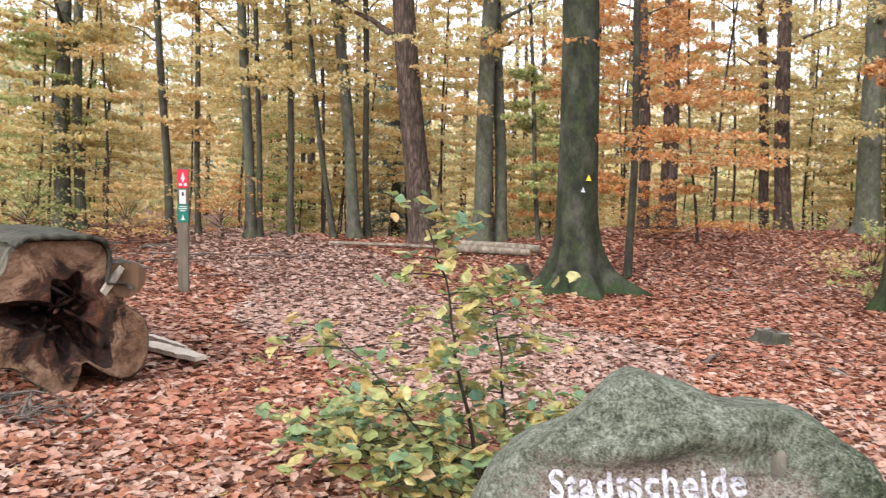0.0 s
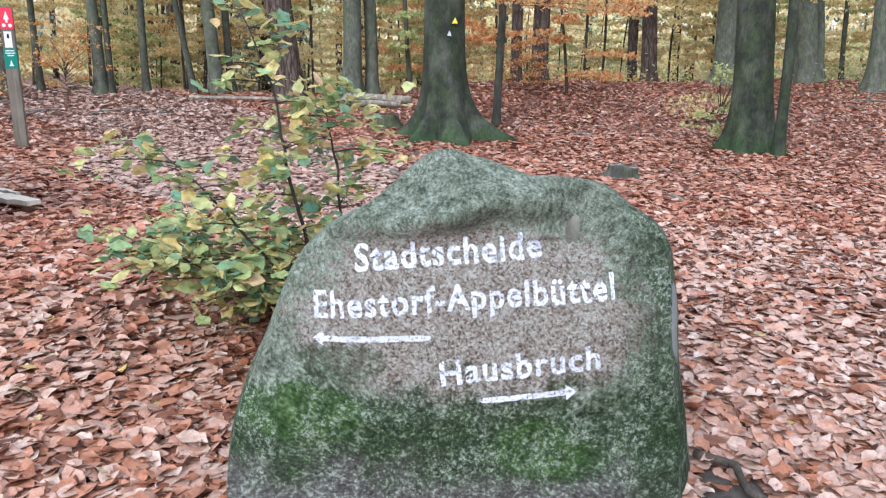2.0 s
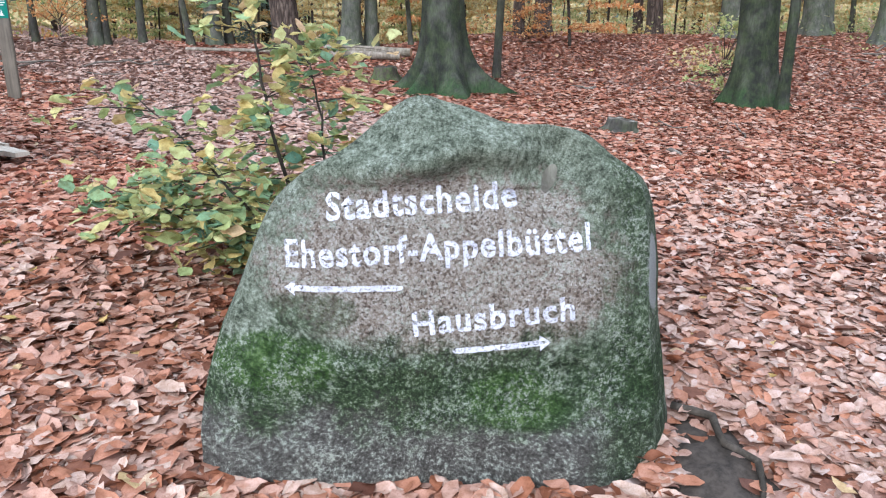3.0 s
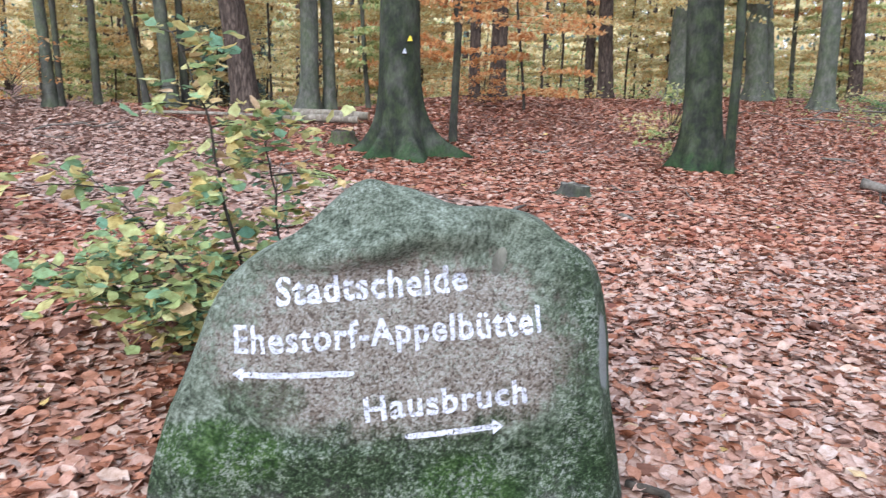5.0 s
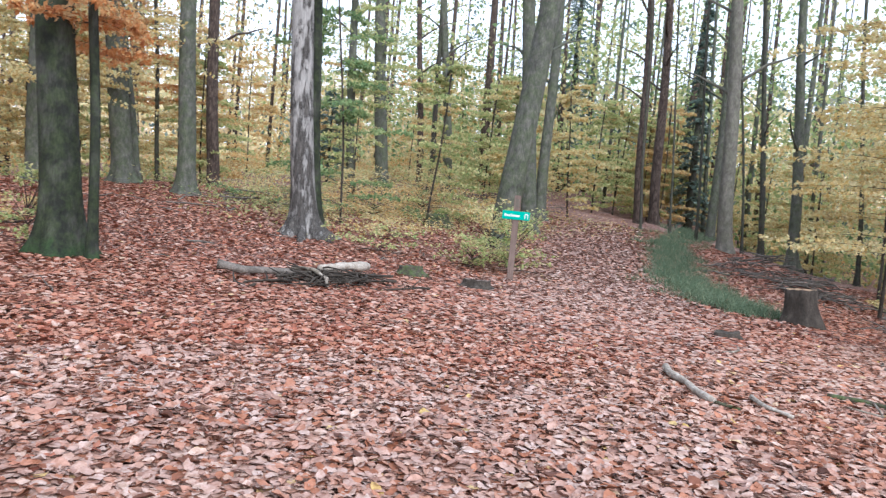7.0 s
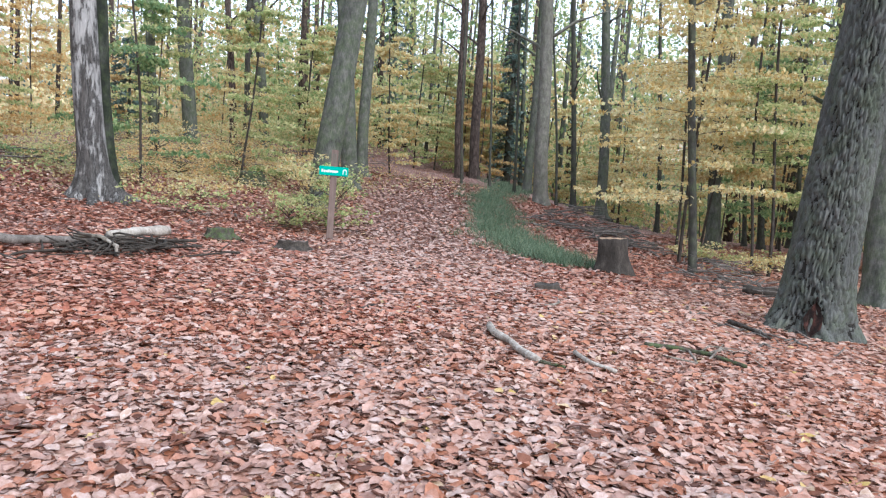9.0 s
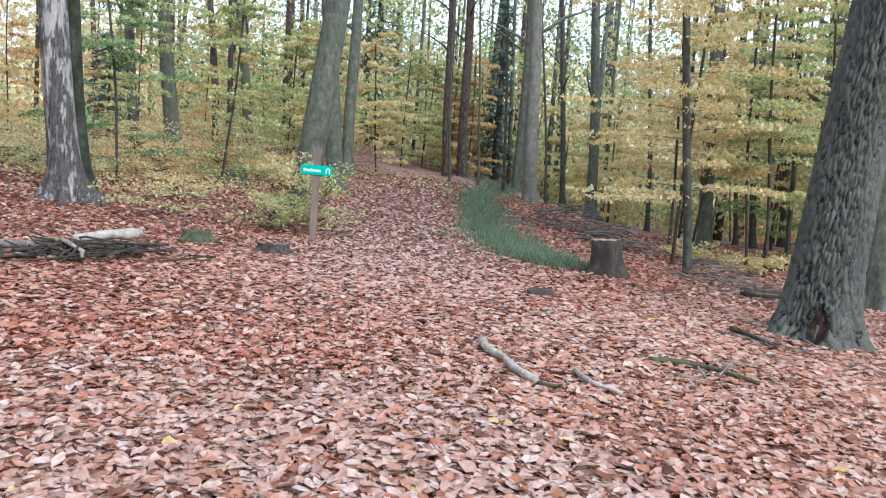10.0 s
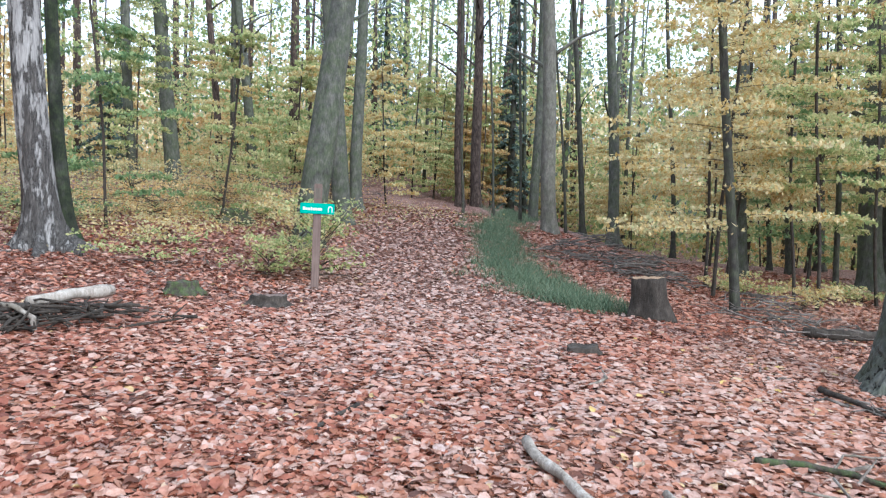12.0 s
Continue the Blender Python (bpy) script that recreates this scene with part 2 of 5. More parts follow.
def rock_material():
    """Granite with grey-green algae over the crown and flanks and moss round the foot."""
    k = Mat("boulder_granite", 0.9)
    fine = k.noise(260.0, None, 3, 0.8)
    grit = k.noise(95.0, None, 5, 0.85)
    mid = k.noise(24.0, None, 8, 0.8)
    broad = k.noise(4.5, None, 6, 0.65)
    crystal = k.n.new("ShaderNodeSeparateColor")
    k.l.new(k.voronoi(150.0)["Color"], crystal.inputs[0])
    spot = k.math("ADD", k.math("MULTIPLY", grit, 0.55), k.math("MULTIPLY", mid, 0.45))
    stone = k.ramp(crystal.outputs[0], (0.0, (0.13, 0.1, 0.085)), (0.3, (0.34, 0.285, 0.24)), (0.65, (0.48, 0.43, 0.385)), (1.0, (0.64, 0.61, 0.58)))
    stone = k.mix(k.band(spot, 0.42, 0.56), k.mix(1.0, stone, (0.62, 0.57, 0.52), "MULTIPLY"), stone)
    algae = k.ramp(spot, (0.41, (0.035, 0.045, 0.03)), (0.47, (0.13, 0.15, 0.105)), (0.54, (0.28, 0.315, 0.24)), (0.6, (0.46, 0.5, 0.41)))
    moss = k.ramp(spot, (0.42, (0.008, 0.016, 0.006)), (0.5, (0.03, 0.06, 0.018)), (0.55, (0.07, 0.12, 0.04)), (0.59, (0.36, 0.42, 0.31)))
    bright = k.ramp(spot, (0.42, (0.014, 0.032, 0.006)), (0.5, (0.045, 0.1, 0.018)), (0.6, (0.13, 0.22, 0.05)))
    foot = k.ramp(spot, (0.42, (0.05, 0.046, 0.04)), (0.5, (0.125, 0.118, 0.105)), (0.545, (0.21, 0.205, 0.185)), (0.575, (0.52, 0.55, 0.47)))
    x, z = k.axis("X"), k.axis("Z")

    def oval(cx, cz, rx, rz, rough):
        """Falls from one inside an uneven oval on the face to nothing outside it."""
        ex = k.math("DIVIDE", k.math("SUBTRACT", x, cx), rx)
        ez = k.math("DIVIDE", k.math("SUBTRACT", z, cz), rz)
        d = k.math("ADD", k.math("MULTIPLY", ex, ex), k.math("MULTIPLY", ez, ez))
        d = k.math("ADD", d, k.math("MULTIPLY", k.math("SUBTRACT", broad, 0.5), rough))
        d = k.math("ADD", d, k.math("MULTIPLY", k.math("SUBTRACT", mid, 0.5), rough))
        return k.band(d, 1.15, 0.8)

    c = k.mix(oval(0.04, 0.43, 0.52, 0.29, 2.0), algae, stone)
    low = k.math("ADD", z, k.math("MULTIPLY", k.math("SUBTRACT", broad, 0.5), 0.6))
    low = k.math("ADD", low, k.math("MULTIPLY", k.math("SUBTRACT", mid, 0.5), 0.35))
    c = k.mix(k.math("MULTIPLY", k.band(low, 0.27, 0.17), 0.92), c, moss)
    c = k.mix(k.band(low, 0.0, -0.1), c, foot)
    c = k.mix(k.math("MULTIPLY", oval(-0.5, 0.14, 0.2, 0.1, 1.6), 0.9), c, bright)
    c = k.mix(k.math("MULTIPLY", oval(0.26, 0.03, 0.16, 0.1, 1.8), 0.8), c, bright)
    c = k.mix(k.math("MULTIPLY", oval(-0.36, 0.3, 0.14, 0.06, 3.0), 0.6), c, moss)
    side = k.math("MULTIPLY", k.band(k.math("ADD", x, k.math("MULTIPLY", k.math("ADD", broad, mid), 0.2)), 0.66, 0.78), 0.8)
    c = k.mix(side, c, moss)
    lichen = k.math("MULTIPLY", k.band(k.noise(70.0, None, 6, 0.9), 0.53, 0.56), k.band(k.noise(6.0, None, 5, 0.7), 0.45, 0.6))
    c = k.mix(k.math("MULTIPLY", lichen, 0.8), c, (0.55, 0.59, 0.51))
    py = k.math("DIVIDE", k.math("SUBTRACT", k.axis("Y"), 0.16), 0.07)
    pz = k.math("DIVIDE", k.math("SUBTRACT", z, 0.4), 0.13)
    patch = k.math("ADD", k.math("ADD", k.math("MULTIPLY", py, py), k.math("MULTIPLY", pz, pz)), k.math("MULTIPLY", k.math("SUBTRACT", mid, 0.5), 2.0))
    pale = k.math("MULTIPLY", k.band(patch, 1.1, 0.8), k.band(x, 0.5, 0.6))
    c = k.mix(pale, c, (0.42, 0.43, 0.42))
    c = k.mix(k.band(fine, 0.36, 0.5), k.mix(1.0, c, (0.55, 0.55, 0.55), "MULTIPLY"), c)
    h = k.math("ADD", k.math("MULTIPLY", spot, 1.2), k.math("MULTIPLY", fine, 0.5))
    return k.done(c, h, 1.0, 0.025)


ROCK = rock_material()


def plain_material(name, colour, rough=0.5, wear=0.25, scale=25.0):
    k = Mat(name, rough)
    dark = tuple(v * (1 - wear) for v in colour)
    n = k.noise(scale, None, 6, 0.7)
    return k.done(k.ramp(n, (0.35, dark), (0.6, colour)), n, 0.15, 0.004)



def worn_paint(name, colour):
    """Old brush paint, worn through on the grains of the stone."""
    k = Mat(name, 0.7)
    n = k.noise(95.0, None, 6, 0.8)
    k.l.new(k.ramp(k.noise(14.0), (0.35, tuple(v * 0.72 for v in colour)), (0.65, colour)), k.b.inputs["Base Color"])
    clear = k.n.new("ShaderNodeBsdfTransparent")
    ms = k.n.new("ShaderNodeMixShader")
    k.l.new(k.band(n, 0.4, 0.49), ms.inputs[0])
    k.l.new(clear.outputs[0], ms.inputs[1])
    k.l.new(k.b.outputs[0], ms.inputs[2])
    k.l.new(ms.outputs[0], k.out.inputs["Surface"])
    return k.m


PAINT = worn_paint("white_paint", (0.5, 0.5, 0.57))
SIGN_GREEN = plain_material("green_enamel", (0.0, 0.33, 0.24), 0.35, 0.12)
SIGN_RED = plain_material("red_enamel", (0.55, 0.03, 0.06), 0.4, 0.12)
SIGN_DARK = plain_material("dark_green_enamel", (0.01, 0.16, 0.12), 0.4, 0.12)
SIGN_WHITE = plain_material("white_enamel", (0.62, 0.63, 0.62), 0.45, 0.12)
YELLOW_PAINT = plain_material("yellow_paint", (0.6, 0.48, 0.04), 0.6, 0.2, 60.0)
BLACK = plain_material("black_enamel", (0.02, 0.02, 0.022), 0.5)


def timber_material(name, dark, light):
    k = Mat(name, 0.8)
    g = k.noise(30.0, k.stretch(1, 1, 0.06), 6, 0.7)
    b = k.noise(3.0, None, 4)
    c = k.mix(k.band(b, 0.35, 0.7), k.ramp(g, (0.3, dark), (0.7, light)), k.ramp(g, (0.3, tuple(v * 0.7 for v in dark)), (0.7, tuple(v * 0.75 for v in light))))
    return k.done(c, g, 0.4, 0.006)


FRESH = timber_material("fresh_split_wood", (0.44, 0.37, 0.29), (0.68, 0.6, 0.5))
POST = timber_material("weathered_timber", (0.09, 0.075, 0.058), (0.2, 0.17, 0.135))
POST_BROWN = timber_material("brown_timber", (0.11, 0.075, 0.06), (0.22, 0.16, 0.135))
SAWN = timber_material("sawn_end", (0.24, 0.15, 0.09), (0.42, 0.28, 0.17))


def log_end_material():
    """The sawn face of a rotten trunk: brown heartwood, orange sap, black rot."""
    k = Mat("rotten_log_end", 0.75)
    a = k.noise(4.2, None, 7, 0.7, 1.4)
    b = k.noise(16.0, None, 6, 0.7)
    y, z = k.axis("Y"), k.axis("Z")
    r = k.math("SQRT", k.math("ADD", k.math("MULTIPLY", y, y), k.math("MULTIPLY", z, z)))
    ring = k.noise(40.0, k.stretch(0.3, 1, 1), 3, 0.5)
    sound = k.ramp(a, (0.36, (0.1, 0.05, 0.028)), (0.48, (0.19, 0.11, 0.068)), (0.6, (0.3, 0.2, 0.14)), (0.72, (0.25, 0.13, 0.065)))
    rot = k.ramp(a, (0.36, (0.016, 0.01, 0.008)), (0.5, (0.06, 0.028, 0.018)), (0.62, (0.15, 0.06, 0.032)))
    c = k.mix(k.band(k.math("ADD", r, k.math("MULTIPLY", k.math("SUBTRACT", a, 0.5), 0.75)), 0.42, 0.34), sound, rot)
    c = k.mix(k.band(b, 0.35, 0.7), k.mix(1.0, c, (0.6, 0.56, 0.52), "MULTIPLY"), c)
    return k.done(c, k.math("ADD", b, k.math("MULTIPLY", ring, 0.5)), 0.8, 0.03)


LOG_END = log_end_material()
ROT = bark_material("rotten_heart", (0.008, 0.006, 0.005), (0.03, 0.016, 0.012), (0.15, 0.055, 0.04), 0.0, 0.0, 14.0)


# ---- mesh helpers ----
def softplus(v, w):
    return w * np.log1p(np.exp(np.clip(v / w, -30, 30)))


def ground_z(x, y):
    """Height of the forest floor: level at the fork, rising to a low crest in the north and along the ride, falling to the south-east."""
    x, y = np.asarray(x, float), np.asarray(y, float)
    north = 2.2 * np.tanh(0.105 * softplus(y - 11.5, 1.2) / 2.2)
    d = (x - 11) * 0.5 - (y - 3.5) * 0.866
    east = 1.6 * np.tanh(0.075 * softplus(x - 19, 2.0) / (1 + np.exp(np.clip((d - 1.0) / 1.5, -30, 30))) / 1.6)
    fall = 0.56 * np.tanh(softplus(d, 1.0) / 3.5)
    dip = 0.14 / (1 + np.exp(np.clip(-(x - 9.5) * 1.2, -30, 30))) / (1 + np.exp(np.clip(y - 11, -30, 30)))
    fork = 0.3 * np.exp(-((x - 1.0) ** 2 + (y - 1.6) ** 2) / 4.5)
    crest = 17.5 + 5.3 / (1 + np.exp(np.clip(-(x + 0.5) / 0.7, -30, 30))) + 3.2 / (1 + np.exp(np.clip(-(x - 8.0), -30, 30)))
    behind = 0.17 * np.minimum(softplus(y - crest, 0.4), 16) / (1 + np.exp(np.clip((x - 15.5) / 1.2, -30, 30)))
    brow = 0.12 * np.minimum(softplus(x + 0.5 * (y - 18) - 29.5, 0.8), 14) / (1 + np.exp(np.clip(y - 22, -30, 30)))
    return north + east - fall - dip - fork - behind - brow


def gz(x, y):
    return float(ground_z(x, y))


def to_mesh(name, verts, faces, mat, smooth=True):
    """A mesh from vertex and face arrays; faces all of one size may be a numpy array."""
    me = bpy.data.meshes.new(name)
    verts = np.asarray(verts, np.float32).reshape(-1, 3)
    if isinstance(faces, np.ndarray):
        n, k = faces.shape
        me.vertices.add(len(verts))
        me.vertices.foreach_set("co", verts.ravel())
        me.loops.add(n * k)
        me.loops.foreach_set("vertex_index", faces.astype(np.int32).ravel())
        me.polygons.add(n)
        me.polygons.foreach_set("loop_start", np.arange(0, n * k, k, dtype=np.int32))
        me.update(calc_edges=True)
    else:
        me.from_pydata(verts.tolist(), [], faces)
    if smooth:
        me.polygons.foreach_set("use_smooth", np.ones(len(me.polygons), bool))
    me.materials.append(mat)
    me.update()
    return me


def part(name, mesh, parent, label=""):
    ob = new(name, mesh)
    ob.parent = parent
    return tagged(ob, label=label) if label else ob


def thing(name, m, label, category, group="", kind=""):
    ob = new(name)
    ob.empty_display_size = 0.2
    ob.matrix_basis = m
    return tagged(ob, label, category, group, kind)


def tube(points, radii, seg=8, lobes=None, cap=True):
    """A round, tapered body along points; lobes(angle, i) scales the radius."""
    pts = [Vector(p) for p in points]
    verts, faces = [], []
    side = Vector((1, 0, 0))
    for i, p in enumerate(pts):
        d = (pts[min(i + 1, len(pts) - 1)] - pts[max(i - 1, 0)]).normalized()
        side = (side - d * side.dot(d))
        side = side.normalized() if side.length > 1e-4 else d.orthogonal().normalized()
        other = d.cross(side)
        for j in range(seg):
            a = 2 * math.pi * j / seg
            r = radii[i] * (lobes(a, i) if lobes else 1)
            verts.append(p + (side * math.cos(a) + other * math.sin(a)) * r)
    for i in range(len(pts) - 1):
        for j in range(seg):
            k = (j + 1) % seg
            faces.append((i * seg + j, i * seg + k, (i + 1) * seg + k, (i + 1) * seg + j))
    if cap:
        faces.append(tuple(range(seg - 1, -1, -1)))
        faces.append(tuple((len(pts) - 1) * seg + j for j in range(seg)))
    return [tuple(v) for v in verts], faces


def join(pieces):
    verts, faces = [], []
    for v, f in pieces:
        o = len(verts)
        verts += v
        faces += [tuple(i + o for i in q) for q in f]
    return verts, faces


LEAF_FAR = np.array([(-0.5, 0, 0), (0.0, -0.3, 0.06), (0.5, 0, 0), (0.0, 0.3, 0.06)])
LEAF_FAR_F = np.array([(0, 1, 2, 3)])


def near_leaf():
    """A beech leaf as a strip of left edge, midrib and right edge, with wavy margins."""
    stations = [(-0.3, 0.19), (-0.08, 0.29), (0.14, 0.27), (0.34, 0.15)]
    v = [(-0.5, 0, 0)]
    for i, (u, w) in enumerate(stations):
        wave = 0.02 * (-1) ** i
        v += [(u, -w - wave, 0.05), (u, 0, 0.0), (u + 0.02, w - wave, 0.05)]
    v.append((0.53, 0, 0))
    f = [(0, 1, 2), (0, 2, 3), (13, 11, 10), (13, 12, 11)]
    for i in range(3):
        a = 1 + 3 * i
        f += [(a, a + 3, a + 4), (a, a + 4, a + 1), (a + 1, a + 4, a + 5), (a + 1, a + 5, a + 2)]
    return np.array(v), np.array(f)


LEAF_NEAR, LEAF_NEAR_F = near_leaf()
LEAF_MID = np.array([(-0.5, 0, 0), (-0.15, -0.28, 0.05), (0.25, -0.24, 0.05), (0.52, 0, 0), (0.25, 0.24, 0.05), (-0.15, 0.28, 0.05)])
LEAF_MID_F = np.array([(0, 1, 2, 3, 4, 5)])


def leaves(centres, size, tilt, rng, near=False, curl=0.0, heading=None):
    """Many leaves at the centres, lying within tilt of level. Returns vertex and face arrays."""
    base, fac = (LEAF_NEAR, LEAF_NEAR_F) if near is True else (LEAF_MID, LEAF_MID_F) if near == "mid" else (LEAF_FAR, LEAF_FAR_F)
    n = len(centres)
    yaw = rng.uniform(0, 2 * np.pi, n) if heading is None else heading + rng.normal(0, 0.6, n)
    ax, ay = rng.normal(0, tilt, n), rng.normal(0, tilt, n)
    s = np.asarray(size) * rng.uniform(0.6, 1.3, n)
    p = np.repeat(base[None], n, 0) * s[:, None, None]
    if near is True:
        p[:, :, 1] *= rng.uniform(0.8, 1.2, n)[:, None]
        bend = rng.normal(0, 1, n) * curl
        p[:, :, 2] = p[:, :, 2] * rng.normal(0.5, 1.5, n)[:, None] + (bend / s)[:, None] * p[:, :, 0] ** 2
        ripple, phase = rng.uniform(0.0, 0.09, n), rng.uniform(0, 6.28, n)
        p[:, :, 2] += (ripple * s)[:, None] * np.sin(base[None, :, 0] * 9 + np.sign(base[None, :, 1]) * 1.7 + phase[:, None]) * (np.abs(base[None, :, 1]) > 0.01)
        p[:, :, 0] += (rng.normal(0, 0.12, n))[:, None] * p[:, :, 1]
    x, y, z = p[:, :, 0].copy(), p[:, :, 1].copy(), p[:, :, 2].copy()
    c, q = np.cos(ax)[:, None], np.sin(ax)[:, None]
    y, z = y * c - z * q, y * q + z * c
    c, q = np.cos(ay)[:, None], np.sin(ay)[:, None]
    x, z = x * c + z * q, -x * q + z * c
    c, q = np.cos(yaw)[:, None], np.sin(yaw)[:, None]
    x, y = x * c - y * q, x * q + y * c
    v = np.stack((x, y, z), 2) + centres[:, None, :]
    f = fac[None] + (np.arange(n) * len(base))[:, None, None]
    return v.reshape(-1, 3), f.reshape(-1, fac.shape[1])


def spray(origin, yaw, length, n, rng, droop=0.12, rise=0.1, wide=0.45):
    """Leaf places on one flat beech branch."""
    u = rng.uniform(0.12, 1, n) ** 0.8
    w = rng.uniform(-1, 1, n) * wide * length * np.sqrt(u) * (1.15 - u)
    z = rise * length * u - droop * length * u * u + rng.normal(0, 0.035, n)
    c, s = math.cos(yaw), math.sin(yaw)
    return np.stack((origin[0] + c * u * length - s * w, origin[1] + s * u * length + c * w, origin[2] + z), 1)


def branch_line(origin, yaw, length, r, rise=0.1, droop=0.12, seg=4):
    c, s = math.cos(yaw), math.sin(yaw)
    pts, rad = [], []
    for i in range(5):
        u = i / 4
        pts.append((origin[0] + c * u * length, origin[1] + s * u * length, origin[2] + rise * length * u - droop * length * u * u))
        rad.append(r * (1 - 0.85 * u))
    return tube(pts, rad, seg, None, False)


# ---- the ground ----
def spaced(lo, hi, n, mid, near):
    """Coordinates that lie close together round mid and spread outwards."""
    u = np.linspace(-1, 1, n)
    v = np.sinh(u * 5.2) / math.sinh(5.2)
    return np.where(v < 0, mid + v * (mid - lo), mid + v * (hi - mid))


def make_ground():
    xs, ys = spaced(-420, 460, 230, 8, 0.2), spaced(-420, 460, 230, 8, 0.2)
    X, Y = np.meshgrid(xs, ys)
    Z = ground_z(X, Y) + 0.02 * np.sin(X * 1.7 + 0.6 * Y) * np.cos(Y * 1.3) - 0.02
    n = len(xs)
    i = np.arange(n * n).reshape(n, n)
    f = np.stack((i[:-1, :-1], i[:-1, 1:], i[1:, 1:], i[1:, :-1]), 2).reshape(-1, 4)
    ob = new("ground", to_mesh("ground", np.stack((X, Y, Z), 2), f, SOIL))
    tagged(ob, "forest floor matted with brown beech leaves", "ground", kind="structure")


make_ground()


def ride_offset(x, y):
    """Distance from the middle line of the leafy ride to the east, and how far along it."""
    along = (x - 6) * 0.80 + (y - 3.2) * 0.60
    across = -(x - 6) * 0.60 + (y - 3.2) * 0.80
    return across + 0.003 * np.clip(along - 12, 0, None) ** 2, along


def north_path(x, y):
    """Distance from the middle of the trodden path that leads north-west."""
    return ((x + 1.9) * 0.77 + (y - 9.3) * 0.64)


def litter(name, x, y, size, mat, label, near, tilt, seed, lift):
    rng = np.random.default_rng(seed)
    z = ground_z(x, y) + 0.02 * np.sin(x * 1.7 + 0.6 * y) * np.cos(y * 1.3) - 0.02 + rng.uniform(0.0, 1.0, len(x)) ** 1.5 * 0.03 + 0.008 + lift
    v, f = leaves(np.stack((x, y, z), 1), size, tilt, rng, near, 0.28)
    ob = new(name, to_mesh(name, v, f, mat))
    tagged(ob, label, "fallen leaves", kind="stuff")


def leaf_field(rng, n, r0, r1, power=0.5):
    """Places in the wedge of floor round the fork, from r0 to r1 metres off; a low power keeps the density even."""
    r = r0 + (r1 - r0) * rng.uniform(0, 1, n) ** power if r0 else r1 * rng.uniform(0, 1, n) ** power
    a = rng.uniform(radians(-24), radians(152), n)
    x, y = 2.0 + r * np.cos(a), 1.0 + r * np.sin(a)
    stone = (np.abs(x - 1.02) < 0.66) & (np.abs(y - 2.75) < 0.34)
    bare = ((x - 1.93) / 0.17) ** 2 + ((y - 2.5) / 0.32) ** 2 < rng.uniform(0.2, 1.6, n)
    keep = ~stone & ~bare
    return x[keep], y[keep], r[keep]


def make_litter():
    rng = np.random.default_rng(5)
    words = {"leaf_litter": (LITTER, "brown and tan fallen beech leaves covering the ground"),
             "red_leaf_litter": (RED_LITTER, "rusty red fallen beech leaves under the trees"),
             "trodden_leaf_litter": (TRODDEN, "pale trodden beech leaves on the footpath")}
    layers = (("_underneath", 62000, 0.0, 6.5, 0.5, "mid", 0.1, 0.0), ("", 54000, 0.0, 6.5, 0.55, True, 0.22, 0.012),
              ("_further", 135000, 6.3, 12.0, 0.75, "mid", 0.2, 0.008), ("_beyond", 250000, 11.5, 29.0, 0.8, False, 0.26, 0.008))
    for seed, (suffix, n, r0, r1, power, near, tilt, lift) in enumerate(layers):
        x, y, r = leaf_field(rng, n, r0, r1, power)
        across, along = ride_offset(x, y)
        kind = rng.uniform(0, 1, len(x))
        west = (np.abs(north_path(x, y)) < 1.65 + 0.4 * np.sin(y)) & (y > 4.5) & (x < 1.5)
        fork = ((x - 2.6) ** 2 + (y - 3.0) ** 2 < 12) & (x > 1.75)
        trod = (west & (kind < 0.92)) | (fork & (kind < 0.45)) | (kind < 0.6 * np.clip(along / 8, 0, 1) * np.clip(1.6 - np.abs(across) / 1.6, 0, 1))
        red = ~trod & (kind < 0.6) & (y > 4.0)
        loose = (x < 1.75) | (y > 5.5)
        size = np.where(loose, 0.1, 0.084) if r1 < 7 else np.where(loose & (x < 3), 0.08, 0.07) + 0.0029 * r
        for name, mask in (("leaf_litter", ~trod & ~red), ("red_leaf_litter", red), ("trodden_leaf_litter", trod)):
            mat, text = words[name]
            far = " further off" if suffix == "_beyond" else ""
            litter(name + suffix, x[mask], y[mask], np.broadcast_to(size, x.shape)[mask], mat, text + far, near, tilt, 7 + seed, lift)


make_litter()


# ---- the boulder with the painted signpost text ----
def outline_radius():
    """Outline of the boulder's face about its middle, as x, z pairs going round."""
    return [(-0.74, -0.45), (-0.735, -0.03), (-0.63, 0.27), (-0.53, 0.57), (-0.42, 0.71), (-0.27, 0.81), (-0.1, 0.94), (0.02, 0.925), (0.18, 0.88),
            (0.39, 0.865), (0.51, 0.795), (0.615, 0.715), (0.648, 0.5), (0.67, 0.22), (0.7, -0.03), (0.74, -0.45)]


STONE = pose(1.02, 2.46, 0.0, 0, 0, 5.7)


